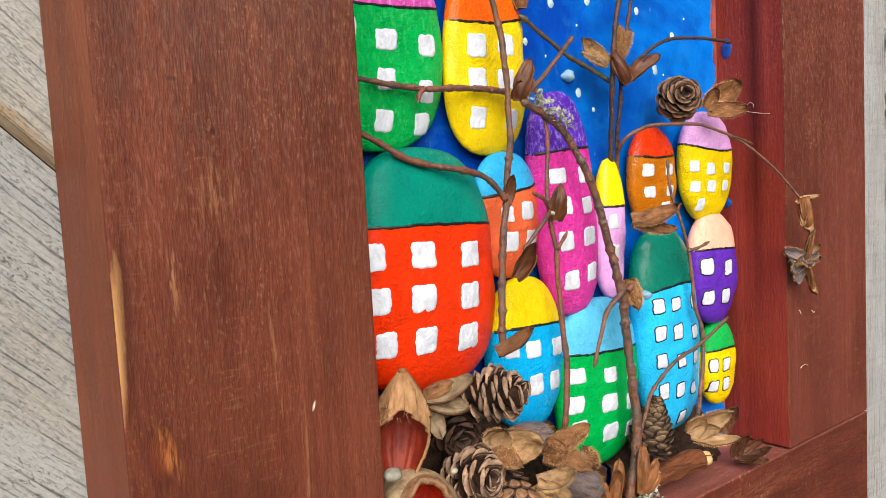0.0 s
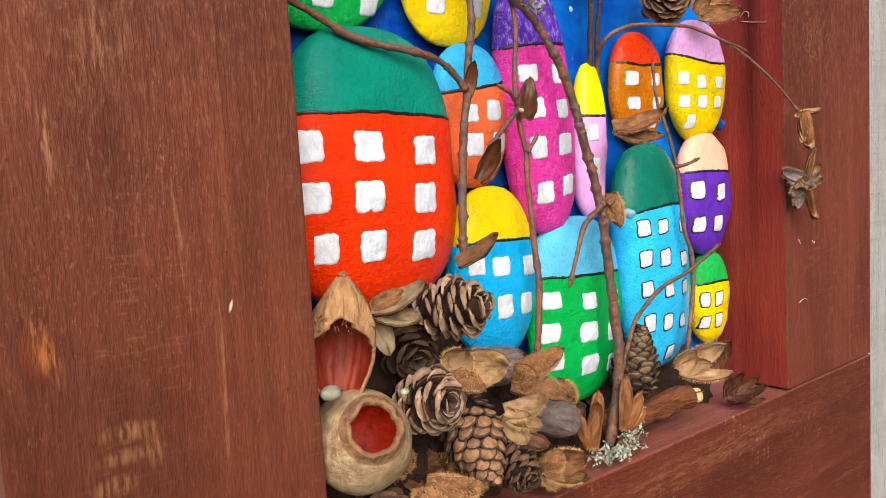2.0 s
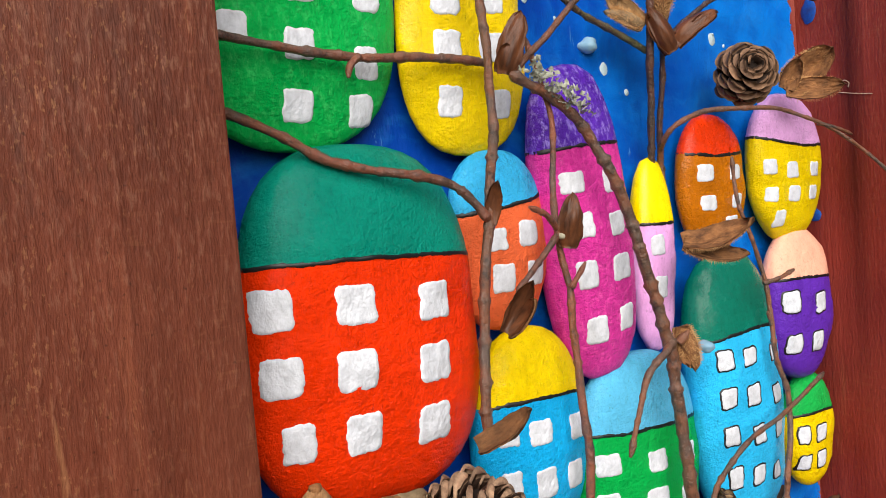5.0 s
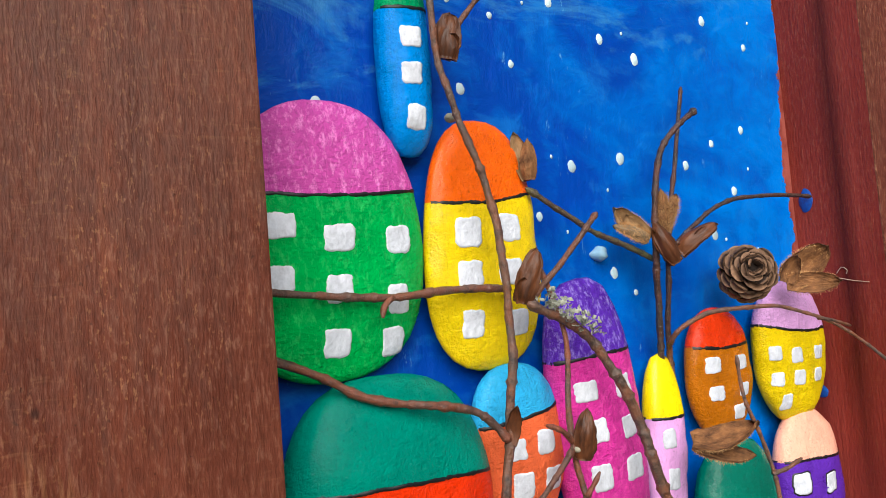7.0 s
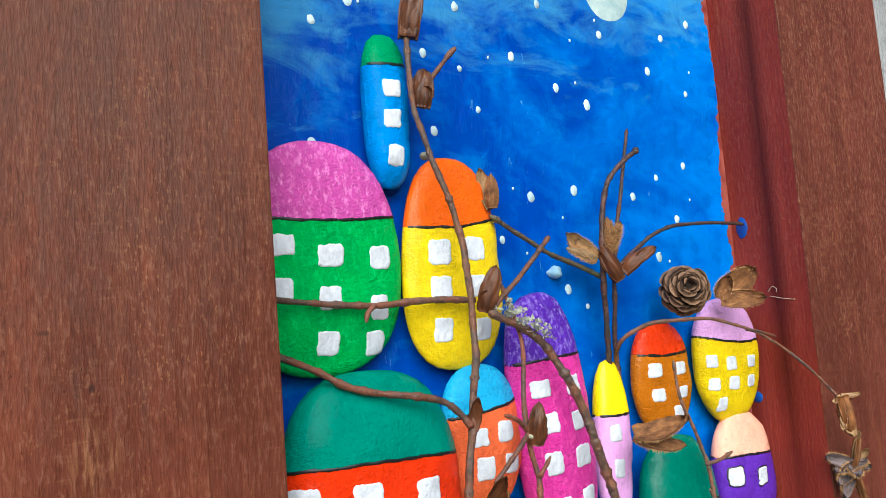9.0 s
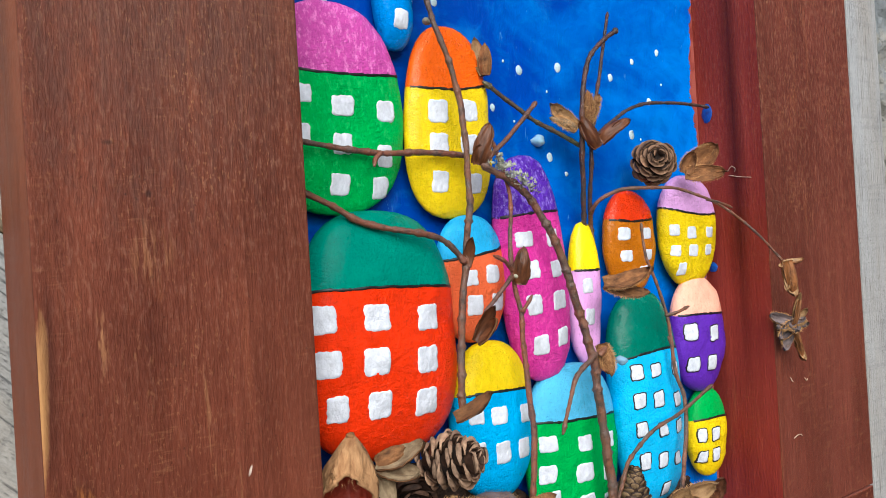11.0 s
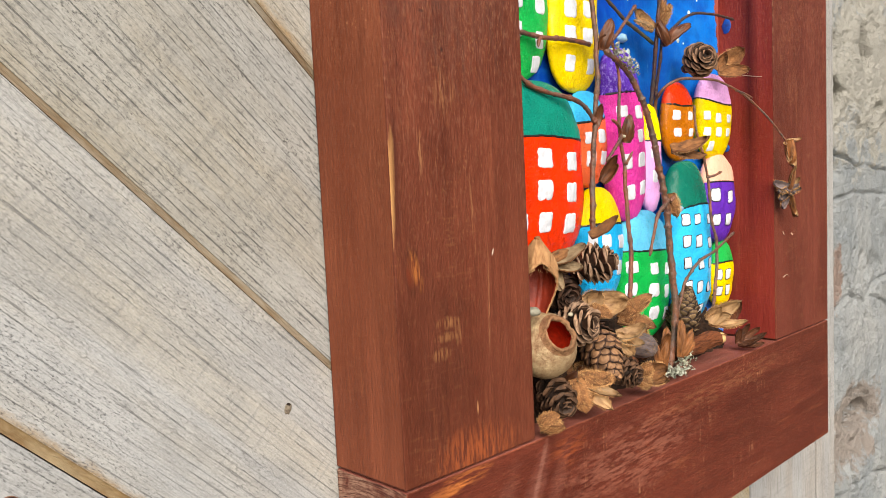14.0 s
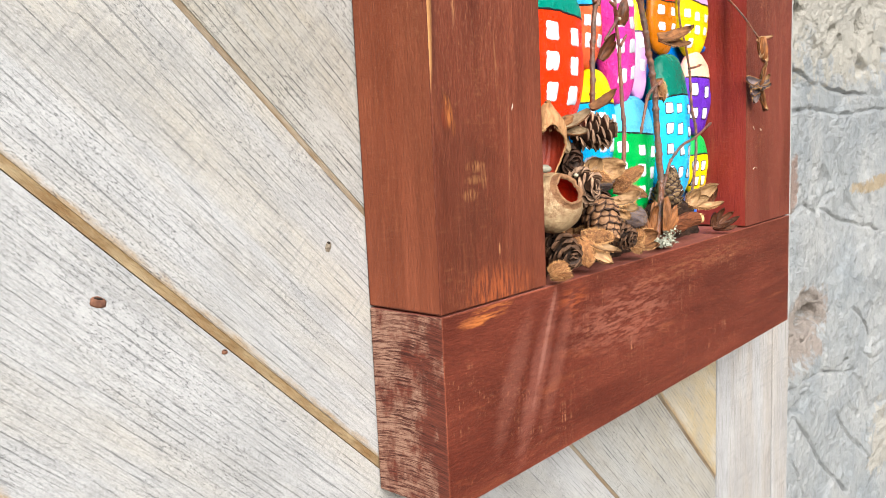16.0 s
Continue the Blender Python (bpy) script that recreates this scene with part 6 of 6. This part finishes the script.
def silky_husk(label, place, axis, length, radius, seed):
    """A closed rounded husk wrapped in fine silky hair."""
    rng = random.Random(seed)
    root = thing("silky_husk", Matrix.Translation(place) @ axes(axis), label, "seed husk", "beech husks")
    bm = bmesh.new()
    bmesh.ops.create_icosphere(bm, subdivisions=4, radius=1)
    for v in bm.verts:
        k = 1 + 0.16 * n1(v.co.x, v.co.y, v.co.z * 0.5, 2.0 + seed * 0.01) + 0.07 * n1(v.co.x, v.co.y, v.co.z * 0.4, 5.0)
        v.co = Vector((v.co.x * radius * k, v.co.y * radius * k, v.co.z * length * 0.5 * k))
    body = part("body", bm, HUSK_ASH, root)
    hairs = bmesh.new()
    for _ in range(1500):
        t, a = rng.uniform(-0.95, 0.9), rng.uniform(0, 2 * math.pi)
        r = radius * math.sqrt(1 - t * t) * 1.04
        p = Vector((r * math.cos(a), r * math.sin(a), t * length * 0.5))
        out = Vector((math.cos(a), math.sin(a), t)).normalized()
        d = (Vector((0, 0, 1)) + out * rng.uniform(-0.1, 0.55) + Vector((rng.uniform(-1, 1), rng.uniform(-1, 1), rng.uniform(-1, 1))) * 0.55).normalized() * rng.uniform(0.0012, 0.0028)
        s = d.cross(out).normalized() * 0.00004
        q = p + d * 0.5 + out * 0.0003
        v = [hairs.verts.new(c) for c in (p - s, p + s, q + s, q - s, p + d - out * rng.uniform(-0.0006, 0.0008))]
        hairs.faces.new(v[:4])
        hairs.faces.new((v[3], v[2], v[4]))
    tagged(part("hair", hairs, SILK, body), kind="stuff")
    return root


silky_husk("grey silky-haired closed husk under the leaning husks", (0.207, 0.012, 0.029), tips(0.9, -0.3, 0.1), 0.026, 0.0080, 3)
silky_husk("brown silky-haired closed husk behind the bristly husk", (0.183, 0.018, 0.055), tips(0.9, 0.1, 0.2), 0.024, 0.0075, 8)


def lathe(profile, n=36, seed=0.0, wob=0.03, ends=True):
    """Turns (radius, height, material) rows round z."""
    bm = bmesh.new()
    rings = []
    for r, z, _ in profile:
        rings.append([bm.verts.new((r * (1 + wob * n1(math.cos(a), math.sin(a), seed + z * 60, 1.2)) * math.cos(a), r * (1 + wob * n1(math.cos(a), math.sin(a), seed + z * 60, 1.2)) * math.sin(a), z)) for a in [2 * math.pi * k / n for k in range(n)]])
    for (q, s, p) in zip(rings, rings[1:], profile[1:]):
        for k in range(n):
            j = (k + 1) % n
            bm.faces.new((q[k], q[j], s[j], s[k])).material_index = p[2]
    if profile[0][0] < 0.004:
        bm.faces.new(rings[0][::-1]).material_index = profile[0][2]
    if profile[-1][0] < 0.006:
        bm.faces.new(rings[-1]).material_index = profile[-1][2]
    return bm


def round_pod():
    r, hole = 0.0178, 0.0080
    prof = []
    a0 = math.asin(hole / r)
    for k in range(18):
        a = math.pi - 0.05 - (math.pi - 0.05 - a0 - 0.10) * k / 17
        swell = 0.0004 * max(0.0, (k - 12) / 5)
        prof.append(((r + swell) * math.sin(a), (r + swell) * 0.98 * math.cos(a), 1 if k > 16 else 0))
    z = r * math.cos(a0)
    prof += [(hole + 0.0019, z + 0.0002, 1), (hole + 0.0008, z + 0.0006, 1), (hole, z - 0.0003, 1), (hole - 0.0002, z - 0.0016, 1)]
    cut = len(prof)
    for k in range(9):
        a = a0 + 0.16 + (math.pi - 0.24 - a0) * k / 8
        prof.append(((r - 0.0016) * math.sin(a), (r - 0.0016) * math.cos(a), 2))
    root = thing("seed_pod", Matrix.Translation((0.1085, 0.0075, 0.0460)) @ axes((-0.14, -0.80, 0.50)), "round hollow tan seed pod with a red-painted inside", "seed pod", "hollow pods")
    shell, lining = lathe(prof[:cut], 64, 2.0, 0.06, False), lathe(prof[cut - 1:], 64, 2.0, 0.06, False)
    for bm in (shell, lining):
        for v in bm.verts:
            # a torn mouth
            near = max(0.0, 1 - abs(v.co.z - z) / 0.0030) * (1 if math.hypot(v.co.x, v.co.y) < hole + 0.0022 else 0)
            a = math.atan2(v.co.y, v.co.x)
            tear = near * (0.0011 * n1(math.cos(a) * 2, math.sin(a) * 2, 4.0, 1.3) + 0.0005 * n1(math.cos(a) * 7, math.sin(a) * 7, 8.0, 1.3))
            v.co = v.co + Vector((math.cos(a), math.sin(a), 0)) * tear * 1.3 + Vector((0, 0, tear * 0.8))
    part("shell", shell, [POD_SKIN, POD_RIM, POD_RED], root)
    part("lining", lining, [POD_SKIN, POD_RIM, POD_RED], root, "red-painted hollow inside")


def split_pod():
    """A pointed fibrous shell like a hood, torn open along its front, red within."""
    bm = bmesh.new()
    nu, nv = 44, 34
    half = lambda t: math.radians(92) * max(0.0, 1 - (max(0.0, t) / 0.66) ** 2.4) ** 0.8
    sides = []
    for s in (0, 1):
        grid = []
        for j in range(nv + 1):
            t = j / nv
            w = 0.0114 * math.sin(math.pi * (0.20 + 0.775 * t)) ** 0.85
            h = half(t + 0.05 * n1(t, 1, 0, 30)) - math.radians(5) * min(1.0, max(0.0, (t - 0.5) * 6))
            row = []
            for i in range(nu + 1):
                u = h + (2 * math.pi - 2 * h) * i / nu
                fold = 0.32 * n1(math.cos(u) * 2.2, math.sin(u) * 2.2, t * 1.1, 2.0) + 0.26 * n1(math.cos(u) * 6, math.sin(u) * 6, t * 1.5, 2.0)
                k = w * (1 + fold * min(1.0, max(0.15, (t - 0.3) * 2.2))) - (0.0012 if s else 0)
                lean = 0.0026 * max(0.0, t - 0.55)
                row.append(bm.verts.new((k * math.sin(u) * (1 + 0.05 * n1(t, i * 0.2, 3, 2)), -k * math.cos(u) - 0.003 - lean, 0.0405 * t + (0.0010 * n1(u * 2, t, 4, 3)))))
            grid.append(row)
        sides.append(grid)
        for j in range(nv):
            for i in range(nu):
                f = (grid[j][i], grid[j][i + 1], grid[j + 1][i + 1], grid[j + 1][i])
                bm.faces.new(f[::-1] if s == 0 else f).material_index = s
    a, b = sides
    for j in range(nv):
        for i in (0, nu):
            bm.faces.new((a[j][i], a[j + 1][i], b[j + 1][i], b[j][i])).material_index = 0
    for i in range(nu):
        bm.faces.new((a[nv][i], a[nv][i + 1], b[nv][i + 1], b[nv][i])).material_index = 0
    bmesh.ops.recalc_face_normals(bm, faces=bm.faces[:])
    root = thing("seed_pod", Matrix.Translation((0.104, 0.010, 0.0635)) @ pose(0, 0, 0, -4, 5, -34), "split pointed fibrous pod, red inside, beside the red stone", "seed pod", "hollow pods")
    tip = part("shell", bm, [POD_FIBRE, POD_DEEP], root)
    knob = bmesh.new()
    bmesh.ops.create_icosphere(knob, subdivisions=2, radius=1)
    for v in knob.verts:
        k = 1 + 0.3 * n1(v.co.x, v.co.y, v.co.z, 1.5)
        v.co = Vector((v.co.x * 0.0019 * k, v.co.y * 0.0019 * k - 0.0045, v.co.z * 0.0014 * k + 0.0402))
    part("stub", knob, HUSK_OUT, root)
    rng2 = random.Random(8)
    hairs = bmesh.new()
    for _ in range(46):
        a = rng2.uniform(-2.5, -0.6)
        z0 = rng2.uniform(0.023, 0.034)
        r = 0.0114 * math.sin(math.pi * (0.20 + 0.775 * z0 / 0.0405)) ** 0.85
        p = Vector((math.cos(a) * r, math.sin(a) * r - 0.0036, z0))
        d = Vector((math.cos(a) * 0.35 + rng2.uniform(-0.3, 0.3), math.sin(a) * 0.3, -1)).normalized()
        w = Vector((-math.sin(a), math.cos(a), 0)) * rng2.uniform(0.00005, 0.00014)
        last = None
        n = 5
        length = rng2.uniform(0.0015, 0.0035)
        for k in range(n + 1):
            q = p + d * length * k / n + Vector((n1(z0 * 900, k * 0.4, a, 1), n1(a * 9, k * 0.4, 2, 1), 0)) * 0.0007 * k
            row = [hairs.verts.new(q - w * (1 - k / n * 0.7)), hairs.verts.new(q + w * (1 - k / n * 0.7))]
            if last:
                hairs.faces.new((last[0], last[1], row[1], row[0]))
            last = row
    tagged(part("fibre", hairs, POD_FIBRE, tip), kind="stuff")


round_pod()
split_pod()

# a short cut branch
LOG_BARK = plain("shaggy_red_bark", srgb(152, 88, 52), srgb(66, 36, 24), 420, 0.75, 1.0, 0.002, (0.08, 1, 1))
log = thing("branch_piece", pose(0.255, 0.014, 0.012), "short cut branch piece with a pale sawn end on the ledge", "branch")
back = pose(-0.255, -0.014, -0.012)
part("bark", tube([(0.246, 0.018, 0.013), (0.268, 0.014, 0.014), (0.288, 0.010, 0.0155), (0.300, 0.005, 0.0165)], 0.0072, 0.0052, 3.0, 8, 18, False), LOG_BARK, log, m=back)
bm = bmesh.new()
bmesh.ops.create_cone(bm, cap_ends=True, segments=14, radius1=0.0041, radius2=0.0036, depth=0.004)
rng3 = random.Random(21)
strands = bmesh.new()
for _ in range(170):
    t, a = rng3.uniform(0.0, 0.8), rng3.uniform(0, 2 * math.pi)
    run = rng3.uniform(0.10, 0.30)
    w = rng3.uniform(0.00012, 0.00035)
    last = None
    for k in range(6):
        q = t + run * k / 5
        r = (0.0073 - 0.0021 * q) * (1.0 + 0.10 * (k / 5) ** 2 * rng3.random())
        c = Vector((0.246 + 0.054 * q, 0.018 - 0.013 * q ** 1.4, 0.013 + 0.0035 * q))
        turn = a + 0.25 * n1(a, k * 0.5, t * 9, 1.0)
        side = Vector((0.25 * math.cos(turn), math.cos(turn), math.sin(turn)))
        e = Vector((0, -math.sin(turn), math.cos(turn))) * w
        row = [strands.verts.new(c + side * r - e), strands.verts.new(c + side * r + e)]
        if last:
            strands.faces.new((last[0], last[1], row[1], row[0]))
        last = row
tagged(part("bark_fibres", strands, LOG_BARK, log, m=back), kind="stuff")
part("cut_end", bm, CUT_WOOD, log, "pale sawn end", m=back @ Matrix.Translation((0.3022, 0.0040, 0.0168)) @ axes((0.92, -0.38, 0.06)))


def lichen(place, spread, count, seed, label, along=(0, 0, 0)):
    """Frilly grey-green fronds that fork and curl."""
    rng = random.Random(seed)
    bm = bmesh.new()
    for _ in range(count):
        c = Vector((rng.gauss(0, spread[0]), rng.gauss(0, spread[1]), abs(rng.gauss(0, spread[2])) if spread[2] < 0.003 else rng.gauss(0, spread[2]))) + Vector(along) * rng.uniform(-1, 1)
        d = Vector((rng.uniform(-1, 1), rng.uniform(-1.3, 0.4), rng.uniform(-0.2, 1.1))).normalized()
        side = d.cross(Vector((rng.uniform(-1, 1), rng.uniform(-1, 1), rng.uniform(-1, 1)))).normalized()
        size = rng.uniform(0.7, 1.3)

        def frond(p, d, side, w, steps):
            last = None
            for k in range(steps + 1):
                q = [bm.verts.new(p - side * w), bm.verts.new(p + d.cross(side) * w * 0.5), bm.verts.new(p + side * w)]
                if last:
                    bm.faces.new((last[0], last[1], q[1], q[0]))
                    bm.faces.new((last[1], last[2], q[2], q[1]))
                last = q
                d = (d + Vector((rng.uniform(-1, 1), rng.uniform(-1, 1), rng.uniform(-0.8, 1))) * 0.45).normalized()
                p = p + d * 0.0006 * size
                w *= rng.uniform(0.85, 1.3)
            return p, d
        p, d2 = frond(c, d, side, 0.00052 * size, 3)
        for turn in (-0.8, 0.8):
            frond(p, (d2 + side * turn).normalized(), side, 0.00052 * size, 2)
    return single("lichen", bm, LICHEN, Matrix.Translation(place), label, "lichen", kind="stuff")


lichen((0.236, 0.003, 0.004), (0.0065, 0.0028, 0.0020), 110, 4, "pale grey lichen scraps on the ledge")
lichen((0.252, 0.004, 0.011), (0.0045, 0.003, 0.0035), 80, 5, "grey lichen on the foot of the stout twig")
lichen((0.2005, 0.0115, 0.2015), (0.0014, 0.0012, 0.0016), 70, 6, "grey-green lichen grown along a twig", (0.010, -0.0006, -0.0070))
lump = bmesh.new()
bmesh.ops.create_icosphere(lump, subdivisions=3, radius=1)
for v in lump.verts:
    k = 1 + 0.2 * n1(v.co.x, v.co.y, v.co.z, 2.2)
    v.co = Vector((v.co.x * 0.008 * k, v.co.y * 0.005 * k, v.co.z * 0.0055 * k))
single("bark_lump", lump, BARK, pose(0.253, 0.007, 0.005), "small lump of grey-brown bark on the ledge", "bark")

for i, (x, y, z, r) in enumerate(((0.2460, 0.0415, 0.2255, 0.0036), (0.168, 0.027, 0.274, 0.002), (0.0958, 0.003, 0.0668, 0.0032), (0.123, 0.000, 0.0612, 0.0016), (0.1985, 0.012, 0.158, 0.0014), (0.272, 0.017, 0.110, 0.0030))):
    bm = bmesh.new()
    bmesh.ops.create_icosphere(bm, subdivisions=3, radius=r)
    for v in bm.verts:
        v.co *= 1 + 0.45 * n1(v.co.x + x, v.co.y, v.co.z, 230) + 0.15 * n1(v.co.x + x, v.co.y, v.co.z, 700)
        v.co.z *= 0.75
    single("glue_blob", bm, MILKY if i in (0, 5) else GLUE, pose(x, y, z), "small whitish blob of dried glue", "glue", "glue blobs")

PALE_HAIR = plain("pale_bristle", srgb(206, 180, 160), srgb(170, 140, 118), 300, 0.6, 0.2)
for label, pts, r in (("hooked pale bristle stuck on the upright", ((0.3856, 0.0245, 0.2090), (0.3852, 0.0215, 0.2118), (0.3852, 0.0190, 0.2105), (0.3855, 0.0195, 0.2085)), 0.00022),
                      ("straight pale bristle stuck on the upright", ((0.3856, 0.0240, 0.2068), (0.3852, 0.0165, 0.2052), (0.3856, 0.0090, 0.2040)), 0.00022),
                      ("curled pale bristle stuck on the upright", ((0.3995, -0.0002, 0.0485), (0.4030, -0.0006, 0.0500), (0.4065, -0.0006, 0.0497), (0.4085, -0.0002, 0.0484)), 0.00028),
                      ("short pale bristle stuck on the upright", ((0.3995, -0.0002, 0.0845), (0.4005, -0.0005, 0.0825), (0.4020, -0.0002, 0.0818)), 0.00030),
                      ("short pale bristle stuck on the upright", ((0.4150, -0.0002, 0.0822), (0.4165, -0.0005, 0.0805), (0.4180, -0.0002, 0.0812)), 0.00030)):
    back = Matrix.Translation(-Vector(pts[0]))
    single("bristle", tube([back @ Vector(p) for p in pts], r, r, r * 9000, 6, 6, False), PALE_HAIR, Matrix.Translation(pts[0]), label, "bristle", "loose bristles")

pebble = bmesh.new()
bmesh.ops.create_icosphere(pebble, subdivisions=3, radius=1)
for v in pebble.verts:
    k = 1 + 0.12 * n1(v.co.x, v.co.y, v.co.z, 1.4)
    v.co = Vector((v.co.x * 0.0075 * k, v.co.y * 0.007 * k, v.co.z * 0.0105 * k))
single("pebble", pebble, plain("lavender_paint", srgb(150, 156, 206), srgb(120, 128, 186), 300, 0.5, 0.5), pose(0.0985, 0.030, 0.083), "small pebble painted lavender blue behind the split pod", "pebble")
